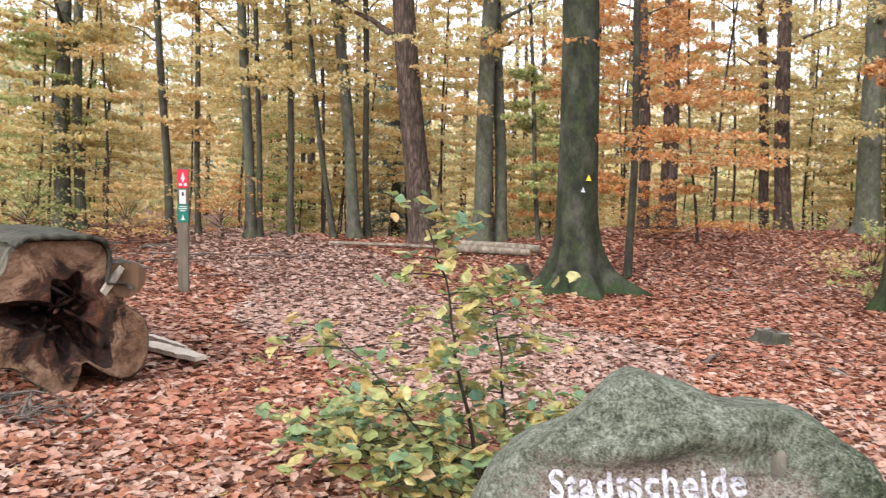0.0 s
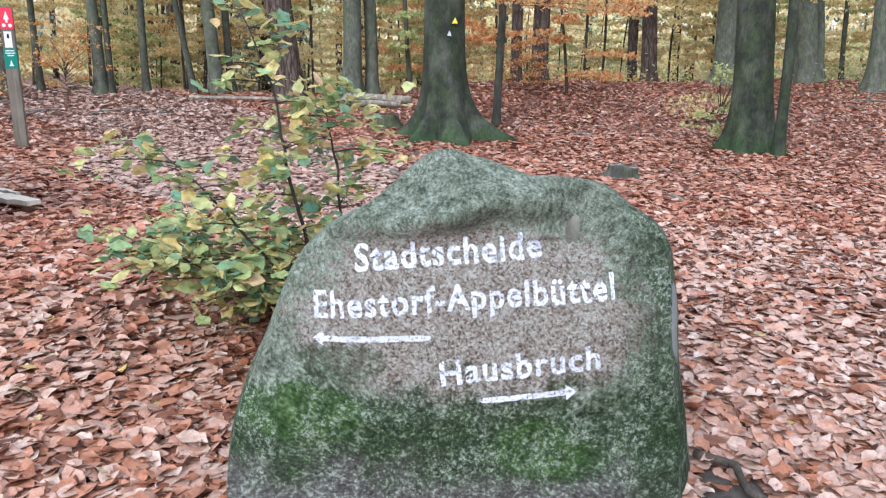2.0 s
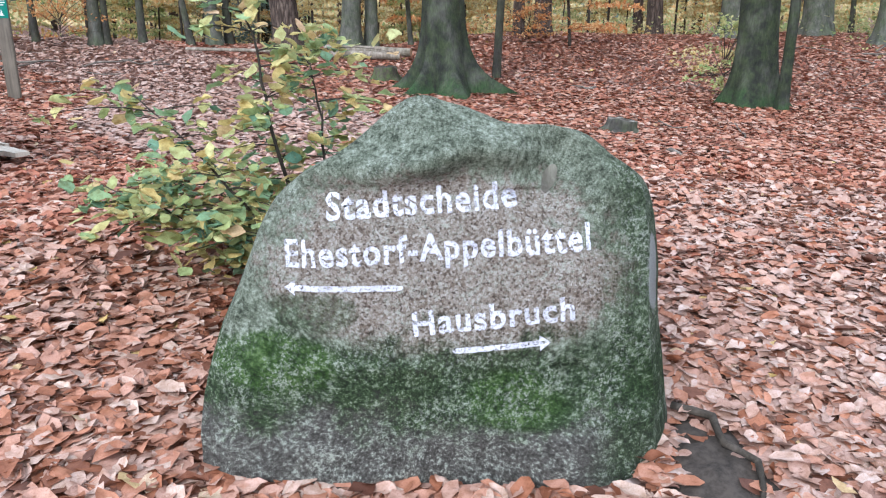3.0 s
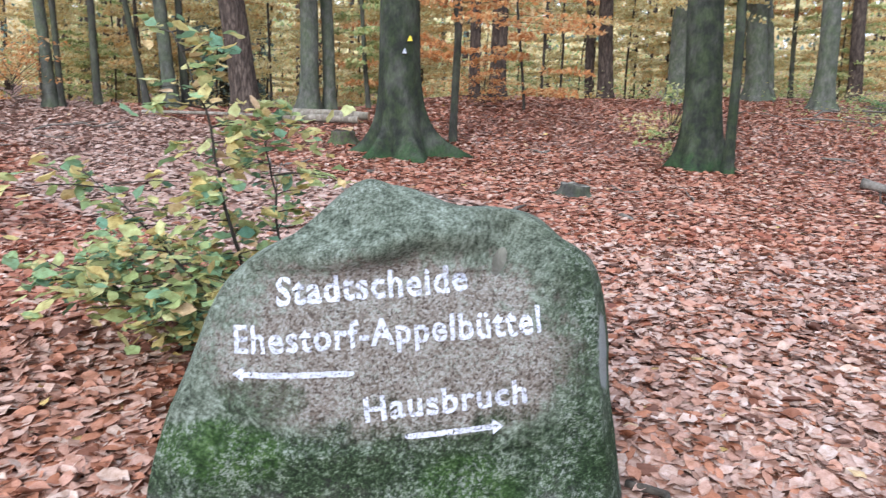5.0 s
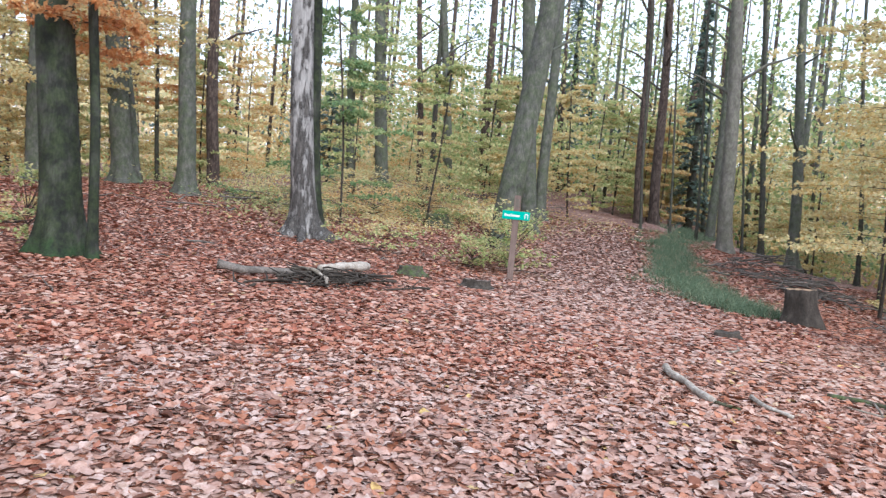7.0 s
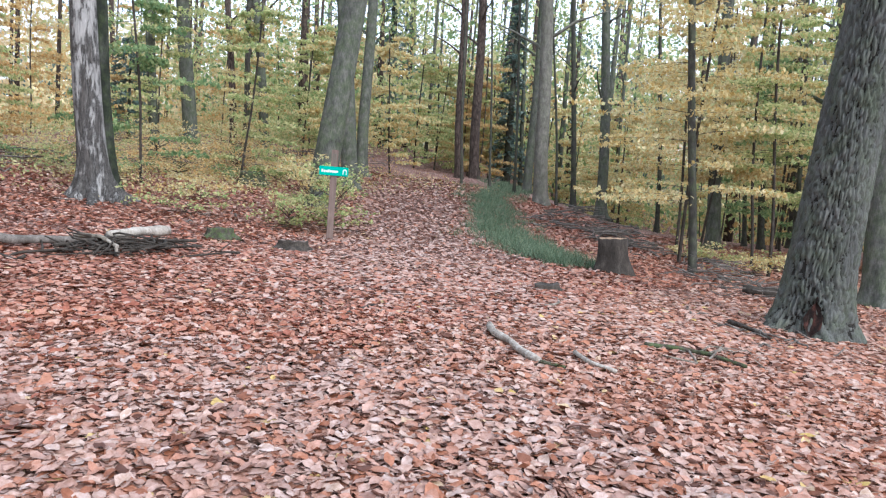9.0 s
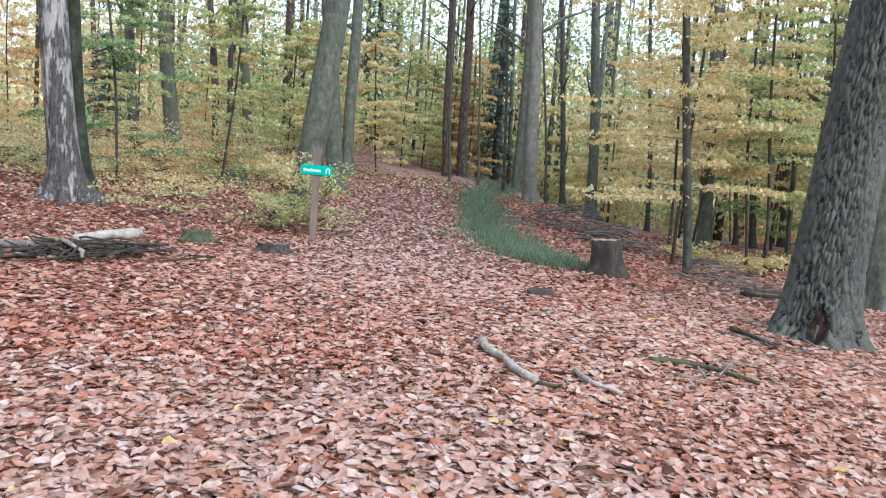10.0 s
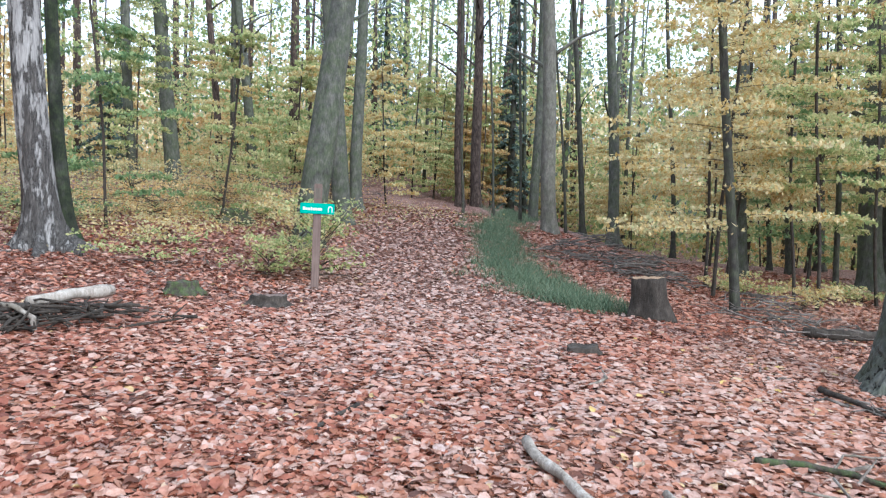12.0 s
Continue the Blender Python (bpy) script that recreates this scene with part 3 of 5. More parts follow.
def make_boulder():
    edge = outline_radius()
    ring = []
    for i in range(len(edge) - 1):
        for s in range(9):
            u = s / 9
            p0, p1, p2, p3 = edge[max(i - 1, 0)], edge[i], edge[i + 1], edge[min(i + 2, len(edge) - 1)]
            ring.append(tuple(0.5 * (2 * p1[k] + (p2[k] - p0[k]) * u + (2 * p0[k] - 5 * p1[k] + 4 * p2[k] - p3[k]) * u * u + (3 * p1[k] - p0[k] - 3 * p2[k] + p3[k]) * u ** 3) for k in (0, 1)))
    ring.append(edge[-1])
    for s in range(1, 12):
        ring.append((0.74 - 1.48 * s / 12, -0.45))
    n = len(ring)
    cx, cz = 0.0, 0.36
    prof = []
    for i in range(60):
        u = (i + 1) / 60
        prof.append((u, 0.075 * max(0, u - 0.55) ** 2 / 0.2025))
    prof += [(1.0 + 0.07 * math.sin(math.pi * i / 12), 0.075 + 0.55 * i / 12) for i in range(1, 12)]
    prof += [(1.0 - 0.08 * i, 0.625 + 0.06 * math.sin(i / 12 * math.pi / 2)) for i in range(0, 12)]
    verts, faces = [(cx, 0.0, cz)], []
    for s, d in prof:
        for x, z in ring:
            verts.append((cx + (x - cx) * s, d, cz + (z - cz) * s))
    rows = len(prof)
    for j in range(n):
        faces.append((0, 1 + j, 1 + (j + 1) % n))
    for i in range(rows - 1):
        for j in range(n):
            k = (j + 1) % n
            faces.append((1 + i * n + j, 1 + (i + 1) * n + j, 1 + (i + 1) * n + k, 1 + i * n + k))
    out = []
    for x, y, z in verts:
        lean = 0.12 * (z - 0.3)
        z -= 0.3 * max(0.0, y - 0.03) * min(1.0, max(0.0, z - 0.2) / 0.4)
        x += (0.1 + 0.14 * min(1.0, max(0.0, 0.75 - z) / 0.25)) * max(0.0, y - 0.05) * (x > 0)
        p = Vector((x, y, z))
        big = noise.noise(p * 2.2 + Vector((3, 1, 7))) * 0.05 + noise.noise(p * 6) * 0.02 + noise.noise(p * 17) * 0.009 + noise.noise(p * 45) * 0.004
        hollow = 0.1 * math.exp(-((x - 0.33) ** 2 + (z - 0.74) ** 2) / 0.012) + 0.04 * math.exp(-((z - 0.68 + 0.3 * x * x - 0.03 * math.sin(x * 11)) ** 2) / 0.005) * math.exp(-((x + 0.02) / 0.42) ** 4) - 0.06 * math.exp(-((z - 0.78 + 0.25 * x * x - 0.04 * math.sin(x * 9)) ** 2) / 0.003) * math.exp(-(x + 0.05) ** 2 / 0.16)
        roll = 0.22 * max(0, z - 0.7)
        amount = 0.35 if (abs(x) < 0.5 and 0.15 < z < 0.68 and y < 0.05) else 1.0
        out.append((x + 0.02 * noise.noise(p * 3 + Vector((9, 0, 0))), y + lean + roll - big * amount + hollow, z + 0.012 * noise.noise(p * 5)))
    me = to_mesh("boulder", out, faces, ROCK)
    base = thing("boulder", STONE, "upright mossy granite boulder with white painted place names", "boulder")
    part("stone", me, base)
    return base, me


boulder, boulder_mesh = make_boulder()


def drape(curve_mesh, m, name, parent):
    """Lay a flat mesh in the face's x, z plane onto the stone."""
    from mathutils.bvhtree import BVHTree
    bm = bmesh.new()
    bm.from_mesh(boulder_mesh)
    tree = BVHTree.FromBMesh(bm)
    bm.free()
    b2 = bmesh.new()
    b2.from_mesh(curve_mesh)
    bmesh.ops.triangulate(b2, faces=b2.faces)
    for _ in range(2):
        bmesh.ops.subdivide_edges(b2, edges=[e for e in b2.edges if e.calc_length() > 0.02], cuts=1)
        bmesh.ops.triangulate(b2, faces=b2.faces)
    for v in b2.verts:
        p = m @ v.co
        p.x += 0.0022 * noise.noise(Vector((p.x * 70, p.z * 70, 1)))
        p.z += 0.0022 * noise.noise(Vector((p.x * 70, p.z * 70, 5)))
        hit = tree.ray_cast(Vector((p.x, -1, p.z)), Vector((0, 1, 0)))[0]
        v.co = Vector((p.x, (hit.y if hit else 0) - 0.003, p.z))
    me = bpy.data.meshes.new(name)
    b2.to_mesh(me)
    b2.free()
    me.materials.append(PAINT)
    return part(name, me, parent, "white brush-painted " + name.replace("_", " "))


def letter(words, x0, z0, x1, z1, tall, name, bold=0.0028):
    """Painted words from (x0, z0) to (x1, z1) along the baseline."""
    cu = bpy.data.curves.new(name, "FONT")
    cu.body, cu.size, cu.offset = words, tall, bold
    cu.resolution_u = 3
    cu.space_character = 1.12
    ob = bpy.data.objects.new(name, cu)
    scene.collection.objects.link(ob)
    bpy.context.view_layer.update()
    me = bpy.data.meshes.new_from_object(ob.evaluated_get(bpy.context.evaluated_depsgraph_get()))
    bpy.data.objects.remove(ob)
    wide = max(v.co.x for v in me.vertices)
    length = math.hypot(x1 - x0, z1 - z0)
    tilt = math.atan2(z1 - z0, x1 - x0)
    for v in me.vertices:
        v.co = Vector((v.co.x / wide * length, 0, v.co.y))
    drape(me, Matrix.Translation((x0, 0, z0)) @ Matrix.Rotation(-tilt, 4, "Y"), name, boulder)


letter("Stadtscheide", -0.335, 0.577, 0.235, 0.632, 0.105, "upper_line")
letter("Ehestorf-Appelb\u00fcttel", -0.46, 0.434, 0.46, 0.512, 0.11, "middle_line")
letter("Hausbruch", -0.07, 0.24, 0.425, 0.298, 0.105, "lower_line")


def painted_arrow(x0, z0, x1, z1, name):
    """A painted arrow from its tail to its tip."""
    d = Vector((x1 - x0, 0, z1 - z0))
    u = d.normalized()
    w = Vector((-u.z, 0, u.x))
    a, b = Vector((x0, 0, z0)), Vector((x1, 0, z1))
    neck = b - u * 0.035
    bm = bmesh.new()
    pts = [a + w * 0.006, a - w * 0.006]
    for i in range(1, 13):
        pts.append(a + (neck - a) * (i / 12) - w * 0.009)
    pts += [neck - w * 0.024, b, neck + w * 0.024]
    for i in range(12, 0, -1):
        pts.append(a + (neck - a) * (i / 12) + w * 0.009)
    bm.faces.new([bm.verts.new(p) for p in pts])
    me = bpy.data.meshes.new(name)
    bm.to_mesh(me)
    bm.free()
    drape(me, Matrix.Identity(4), name, boulder)


def paint_smear():
    """An old daub of paint above the words."""
    bm = bmesh.new()
    bm.faces.new([bm.verts.new((0.335 + 0.022 * math.cos(a * 0.45) + 0.012 * math.sin(a * 0.45), 0, 0.705 + 0.042 * math.sin(a * 0.45))) for a in range(14)])
    me = bpy.data.meshes.new("paint_daub")
    bm.to_mesh(me)
    bm.free()
    drape(me, Matrix.Identity(4), "paint_daub", boulder).data.materials[0] = GREY


paint_smear()
painted_arrow(-0.1, 0.388, -0.46, 0.372, "west_arrow")
painted_arrow(0.055, 0.192, 0.355, 0.224, "east_arrow")


# ---- trees ----
def trunk_mesh(r, lean, height, flare, mat, seed, seg=20, roots=5, wobble=0.05, step=0.22, skirt=0.28):
    rng = random.Random(seed)
    ph = [rng.uniform(0, 6.28) for _ in range(4)]
    hs = [-0.25, -0.05]
    h = 0.05
    while h < height:
        hs.append(h)
        h += step * (0.5 if h < 1.2 else 1 + h * 0.25)
    hs.append(height)
    pts, rad = [], []
    for h in hs:
        q = max(h, 0)
        pts.append((lean[0] * h + wobble * math.sin(q * 0.55 + ph[0]) * min(q, 2) * 0.5, lean[1] * h + wobble * math.sin(q * 0.45 + ph[1]) * min(q, 2) * 0.5, h))
        rad.append(r * (1 - 0.5 * q / (height + 4)) * (1 + flare * math.exp(-max(h, -0.05) / skirt)))

    def lobes(a, i):
        f = math.exp(-max(hs[i], 0) / (skirt * 1.15))
        ridge = (0.5 + 0.5 * math.cos(roots * a + ph[2] + 0.7 * math.sin(2 * a) + 0.4 * math.sin(3 * a + ph[0]))) ** 3
        return 1 + flare * f * (0.85 * ridge - 0.24) + flare * 0.16 * f * math.cos((roots + 2) * a + ph[3]) + 0.03 * math.sin(3 * a + hs[i] * 0.8 + ph[1])

    v, f = tube(pts, rad, seg, lobes)
    return v, f, pts, rad


def limbs(pts, rad, seed, low, count, length, thick=0.35):
    """Bare boughs that leave the trunk above a height."""
    rng = random.Random(seed)
    out = []
    high = [i for i, p in enumerate(pts) if p[2] > low]
    for k in range(count):
        if not high:
            break
        i = high[min(int((k + rng.random()) / count * len(high)), len(high) - 1)]
        a = rng.uniform(0, 6.28)
        L = length * rng.uniform(0.6, 1.2)
        o = Vector(pts[i])
        line, rr = [], []
        for s in range(6):
            u = s / 5
            line.append((o.x + math.cos(a + 0.3 * u) * L * u, o.y + math.sin(a + 0.3 * u) * L * u, o.z + L * (0.75 * u - 0.25 * u * u) + 0.05 * rng.uniform(-1, 1)))
            rr.append(max(rad[i] * thick * (1 - 0.85 * u), 0.006))
        out.append((line, rr))
    return out


def crown_points(seed, z0, z1, reach, count, per, flat=0.12):
    rng = np.random.default_rng(seed)
    out, lines = [], []
    for k in range(count):
        z = rng.uniform(z0, z1)
        a = rng.uniform(0, 2 * np.pi)
        L = reach * rng.uniform(0.45, 1.0) * (1.1 - 0.55 * (z - z0) / (z1 - z0 + 0.01))
        out.append(spray((0, 0, z), a, L, per, rng, flat, 0.12))
        lines.append(((0, 0, z), a, L))
    return np.concatenate(out), lines


tree_count = [0]
TREE_WORDS = {"beech": ("beech_tree", "smooth grey-green beech trunk standing in fallen leaves", BEECH), "slim": ("slender_tree", "slender dark tree trunk among autumn foliage", DARK),
              "pine": ("pine_tree", "tall reddish-brown pine trunk with furrowed bark", PINE), "grey": ("grey_tree", "pale grey smooth trunk beside the leafy ride", GREY),
              "dark": ("young_beech_tree", "slim dark stem carrying tiers of yellow leaves", DARK), "thin": ("young_beech_tree", "thin dark young beech with orange leaves", DARK)}


def tree(kind, x, y, r, lx, ly, leaf=None, crown=None, height=13.0, flare=0.5, mat=None, label="", roots=5, tiers=28, per=120, low=4.5, size=0.12, skirt=0.28):
    tree_count[0] += 1
    seed = tree_count[0] * 17
    name, words, bark = TREE_WORDS.get(kind, TREE_WORDS["beech"])
    base = thing(name, pose(x, y, gz(x, y)), label or words, "tree", "forest trees")
    v, f, pts, rad = trunk_mesh(r, (lx, ly), height, flare, bark, seed, (48 if flare > 0.55 else 24) if r > 0.2 else 12, roots, skirt=skirt)
    part("trunk", to_mesh("trunk", v, f, mat or bark), base)
    for line, rr in limbs(pts, rad, seed, low, 5 if r > 0.1 else 4, 2.2 if r > 0.1 else 1.2):
        bv, bf = tube(line, rr, 5)
        part("limb", to_mesh("limb", bv, bf, mat or bark), base)
    if leaf is None and kind in ("beech", "slim") and mat is None and (x < 12 or (kind == "beech" and tree_count[0] % 3 == 0)):
        pick = random.Random(seed + 1)
        leaf = pick.choice((YELLOW, GOLD, GOLD, YELLOW) if x < 4 else (YELLOW, YELLOW, GOLD, LIME))
        crown, tiers, per, size = (pick.uniform(2.8, 4.5), 11.0, 3.2), 26, 110, 0.12
    if leaf:
        z0, z1, reach = crown
        c, lines = crown_points(seed, z0, z1, reach, tiers, per)
        c[:, 0] += lx * c[:, 2]
        c[:, 1] += ly * c[:, 2]
        rng = np.random.default_rng(seed)
        lv, lf = leaves(c, size, 0.85, rng)
        part("crown", to_mesh("crown", lv, lf, leaf), base)
        tw = [branch_line((o[0] + lx * o[2], o[1] + ly * o[2], o[2]), a, L * 0.9, 0.004 + 0.001 * L) for o, a, L in lines]
        bv, bf = join(tw)
        tagged(part("branchwork", to_mesh("branchwork", bv, bf, TWIG), base), kind="stuff")
    return base


# north-west, behind the footpath
tree("beech", -12.79, 16.16, 0.199, -0.005, -0.004, YELLOW, (2.0, 9.0, 3.0))
tree("beech", -12.39, 16.32, 0.128, -0.014, -0.012)
tree("slim", -9.74, 16.14, 0.095, -0.048, -0.032, GOLD, (2.2, 8.0, 2.2))
tree("slim", -9.28, 16.63, 0.070, -0.028, -0.017)
tree("beech", -7.70, 16.34, 0.121, -0.049, -0.026, YELLOW, (3.0, 9.0, 2.5))
tree("slim", -7.52, 16.41, 0.067, -0.030, -0.015)
tree("slim", -6.92, 16.82, 0.082, -0.036, -0.017, YELLOW, (2.5, 7.0, 2.0))
tree("slim", -5.89, 16.99, 0.068, -0.127, -0.051)
tree("beech", -5.48, 17.34, 0.151, -0.102, -0.038, YELLOW, (3.2, 9.0, 2.5))
tree("slim", -5.30, 17.75, 0.084, -0.045, -0.016)
tree("pine", -3.62, 16.80, 0.293, -0.102, -0.028, flare=0.25)
tree("beech", -2.39, 17.44, 0.212, 0.011, 0.002, GOLD, (2.6, 9.0, 2.8))
tree("beech", -1.99, 17.87, 0.149, -0.048, -0.008)
tree("slim", -1.12, 18.18, 0.054, -0.084, -0.009, LIME, (1.0, 4.0, 1.3))
# north
tree("pine", 1.39, 21.59, 0.156, -0.047, 0.001, flare=0.25)
tree("pine", 2.04, 21.84, 0.236, -0.029, 0.002, flare=0.25)
tree("pine", 5.56, 27.54, 0.174, -0.069, 0.012, flare=0.25)
tree("pine", 5.58, 24.77, 0.241, -0.046, 0.009, flare=0.35)
tree("beech", 7.30, 22.59, 0.307, -0.029, 0.008, YELLOW, (2.0, 9.0, 3.5))
tree("beech", 10.14, 24.26, 0.330, -0.077, 0.030)
tree("beech", 10.82, 24.92, 0.134, -0.115, 0.046)
tree("beech", 11.02, 21.67, 0.268, -0.028, 0.013, low=9)
tree("pine", 13.87, 25.70, 0.225, -0.047, 0.023, flare=0.3)
tree("slim", 12.68, 27.75, 0.084, -0.063, 0.026, ORANGE, (3.0, 8.0, 2.0))
tree("beech", 19.91, 25.62, 0.189, -0.042, 0.031, LIME, (3.0, 10.0, 3.2))
tree("beech", 22.13, 26.34, 0.301, -0.065, 0.052, LIME, (3.0, 10.0, 3.2))
tree("pine", 25.23, 27.34, 0.164, -0.051, 0.045, flare=0.2)
tree("slim", 25.64, 26.98, 0.136, -0.010, 0.009)
tree("beech", 26.25, 26.41, 0.218, -0.068, 0.064)
# along the ride to the east
tree("beech", 16.12, 13.66, 0.339, 0.083, -0.092, flare=0.3, low=9, mat=BEECH, label="large leaning beech trunk behind the street sign")
tree("beech", 20.15, 16.05, 0.259, -0.051, 0.061, flare=0.3, mat=BEECH)
tree("beech", 23.35, 18.23, 0.213, 0.001, -0.002)
tree("pine", 28.58, 17.26, 0.188, -0.021, 0.034, flare=0.2)
tree("pine", 29.76, 17.23, 0.217, -0.012, 0.021, flare=0.2)
tree("pine", 29.98, 14.76, 0.19, 0.006, -0.007, flare=0.2, mat=BEECH, label="tall grey-brown trunk leaning beside the ride")
tree("grey", 27.20, 12.75, 0.269, -0.021, 0.045, flare=0.3)
tree("beech", 31.24, 11.93, 0.220, -0.018, 0.047)
tree("slim", 32.51, 13.72, 0.124, -0.030, 0.070)
tree("slim", 33.74, 10.30, 0.098, -0.019, 0.064)
tree("dark", 17.89, 4.68, 0.089, -0.020, 0.082, YELLOW, (1.3, 9.0, 3.4), tiers=46, per=150, size=0.1, flare=0.25)
tree("beech", 27.57, 6.53, 0.227, -0.008, 0.035)
tree("slim", 30.53, 5.55, 0.123, -0.008, 0.047, LIME, (1.0, 8.0, 3.0), tiers=26, per=100)
tree("slim", 33.86, 5.02, 0.157, -0.007, 0.053, GOLD, (2.0, 9.0, 3.0), tiers=24)
tree("beech", 18.03, 1.26, 0.293, -0.003, 0.060)
tree("beech", 27.20, 3.02, 0.312, -0.002, 0.045)
tree("beech", 11.6, 15.5, 0.13, -0.060, 0.045, mat=BEECH_GREEN, label="dark beech trunk standing behind the dead tree")
tree("slim", 29.32, 2.77, 0.125, -0.002, 0.036)
tree("slim", 32.18, 6.42, 0.084, -0.011, 0.064)
tree("slim", 32.60, 1.31, 0.088, 0.000, 0.023)
tree("slim", 24.2, 3.6, 0.07, 0.0, 0.05, LIME, (1.6, 7.0, 2.6), tiers=22, per=100, size=0.12)
tree("slim", 27.69, 14.15, 0.055, -0.018, 0.033)
tree("slim", 27.22, 15.01, 0.045, -0.024, 0.042)
tree("slim", 26.66, 15.94, 0.045, -0.025, 0.040)
tree("slim", 28.42, 12.67, 0.05, -0.038, 0.084)
# the marked beech and its neighbours
marked_beech = tree("beech", 0.21, 12.52, 0.335, -0.053, -0.003, flare=0.95, roots=7, skirt=0.36, mat=BEECH_GREEN, label="large mossy beech with spreading roots and painted waymarks")
tree("thin", 0.97, 13.99, 0.071, -0.011, 0.000, ORANGE, (2.0, 7.0, 2.8), tiers=46, per=120, size=0.1, flare=0.3)
tree("beech", 4.92, 12.30, 0.288, -0.052, 0.017, flare=0.55, skirt=0.33, mat=BEECH_GREEN, label="dark mossy beech with flared roots")
tree("thin", 5.19, 11.76, 0.076, -0.040, 0.020, ORANGE, (3.0, 4.3, 2.1), tiers=22, per=150, size=0.11, flare=0.7, mat=BEECH_GREEN, label="slender curved stem growing against the mossy beech")
tree("beech", 10.66, 14.65, 0.275, -0.057, 0.037, flare=0.95, roots=8, mat=PEELING, label="dead grey tree trunk with peeling bark", low=9)


def oak_tree(x, y, r, lx, ly, height=9.0):
    """A massive leaning trunk whose bark is cut into long plates."""
    base = thing("oak_tree", pose(x, y, gz(x, y)), "massive leaning oak with deeply furrowed grey bark", "tree", "forest trees")
    seg, rows = 220, 330
    verts, faces, gaps = [], [], []
    for i in range(rows + 1):
        h = -0.3 + (height + 0.3) * (i / rows) ** 1.25
        q = max(h, 0)
        rad = r * (1 - 0.035 * q) * (1 + 0.42 * math.exp(-q / 0.4))
        for j in range(seg):
            a = 2 * math.pi * j / seg
            root = 1 + 0.16 * math.exp(-q / 0.3) * math.cos(5 * a + 0.7) + 0.02 * math.sin(3 * a + h)
            p = Vector((math.cos(a) * 5.2, math.sin(a) * 5.2, h * 2.3 + 0.7 * a))
            p += 0.4 * noise.noise_vector(p * 0.8) + 0.1 * noise.noise_vector(p * 3.1)
            d = noise.voronoi(p * 2.0)[0]
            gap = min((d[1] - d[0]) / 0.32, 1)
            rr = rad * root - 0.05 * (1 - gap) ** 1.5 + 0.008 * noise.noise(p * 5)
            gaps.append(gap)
            verts.append((lx * h + math.cos(a) * rr, ly * h + math.sin(a) * rr, h))
    for i in range(rows):
        for j in range(seg):
            k = (j + 1) % seg
            faces.append((i * seg + j, i * seg + k, (i + 1) * seg + k, (i + 1) * seg + j))
    me = to_mesh("trunk", verts, np.array(faces), OAK)
    # The deepest groove faces take the near-black bark, which paints in their shade.
    me.materials.append(FISSURE_SHADE)
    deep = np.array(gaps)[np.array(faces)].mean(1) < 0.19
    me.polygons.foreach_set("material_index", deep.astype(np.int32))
    part("trunk", me, base)
    sv, sf = [], []
    for i in range(13):
        for j in range(9):
            u, w = i / 12, j / 8 - 0.5
            a = math.radians(190) + w * 0.42 * math.sin(math.pi * min(u * 1.15, 1)) + 0.05 * noise.noise(Vector((i * 0.5, j * 0.6, 2)))
            z = 0.04 + 0.5 * u
            rr = r * (1 + 0.42 * math.exp(-z / 0.4)) * (1 + 0.16 * math.exp(-z / 0.3) * math.cos(5 * a + 0.7)) + 0.012 - 0.03 * math.cos(w * math.pi) + 0.015 * noise.noise(Vector((i, j, 5)))
            sv.append((lx * z + math.cos(a) * rr, ly * z + math.sin(a) * rr, z))
    for i in range(12):
        for j in range(8):
            sf.append((i * 9 + j, i * 9 + j + 1, (i + 1) * 9 + j + 1, (i + 1) * 9 + j))
    part("bark_scar", to_mesh("bark_scar", sv, sf, ROT), base, "dark rotten scar at the foot of the trunk")


oak_tree(12.64, 1.83, 0.42, 0.008, -0.089)


def spruce(x, y, height, reach, seed, label="dark bluish-green spruce among the trunks"):
    base = thing("spruce_tree", pose(x, y, gz(x, y)), label, "tree", "spruces")
    v, f = tube([(0, 0, -0.2), (0, 0, height * 0.5), (0.05, 0, height)], [0.02 * height, 0.011 * height, 0.02], 8)
    part("trunk", to_mesh("trunk", v, f, DARK), base)
    rng = np.random.default_rng(seed)
    cs = []
    z = 0.6
    while z < height - 0.3:
        for k in range(7):
            L = reach * (1 - z / height) * rng.uniform(0.7, 1.1) + 0.15
            cs.append(spray((0, 0, z + rng.uniform(-0.15, 0.15)), rng.uniform(0, 6.28), L, int(18 + 30 * L), rng, 0.45, 0.12, 0.28))
        z += 0.38
    lv, lf = leaves(np.concatenate(cs), 0.17, 0.5, rng)
    part("crown", to_mesh("crown", lv, lf, NEEDLES), base)


spruce(22.4, 31.0, 5.0, 1.9, 1)
spruce(35.6, 18.8, 12.0, 1.1, 2)
spruce(44.0, 33.0, 19.0, 2.8, 3)
spruce(-9.5, 33.5, 13.0, 2.6, 5)


# ---- young beeches of the understorey ----
def young_beech(mat, seed, height, reach, tiers, per, size, low=0.35):
    base = thing("young_beech", Matrix.Identity(4), "young beech with flat tiers of autumn leaves", "tree", "young beeches")
    v, f, pts, rad = trunk_mesh(0.018 + 0.003 * height, (0.02, 0.01), height, 0.2, TWIG, seed, 6, 3, 0.08, step=0.5)
    part("stem", to_mesh("stem", v, f, TWIG), base)
    c, lines = crown_points(seed, low, height, reach, tiers, per, 0.15)
    rng = np.random.default_rng(seed)
    lv, lf = leaves(c, size, 0.85, rng)
    part("crown", to_mesh("crown", lv, lf, mat), base)
    bv, bf = join([branch_line(o, a, L * 0.9, 0.006) for o, a, L in lines])
    tagged(part("branchwork", to_mesh("branchwork", bv, bf, TWIG), base), kind="stuff")
    return base


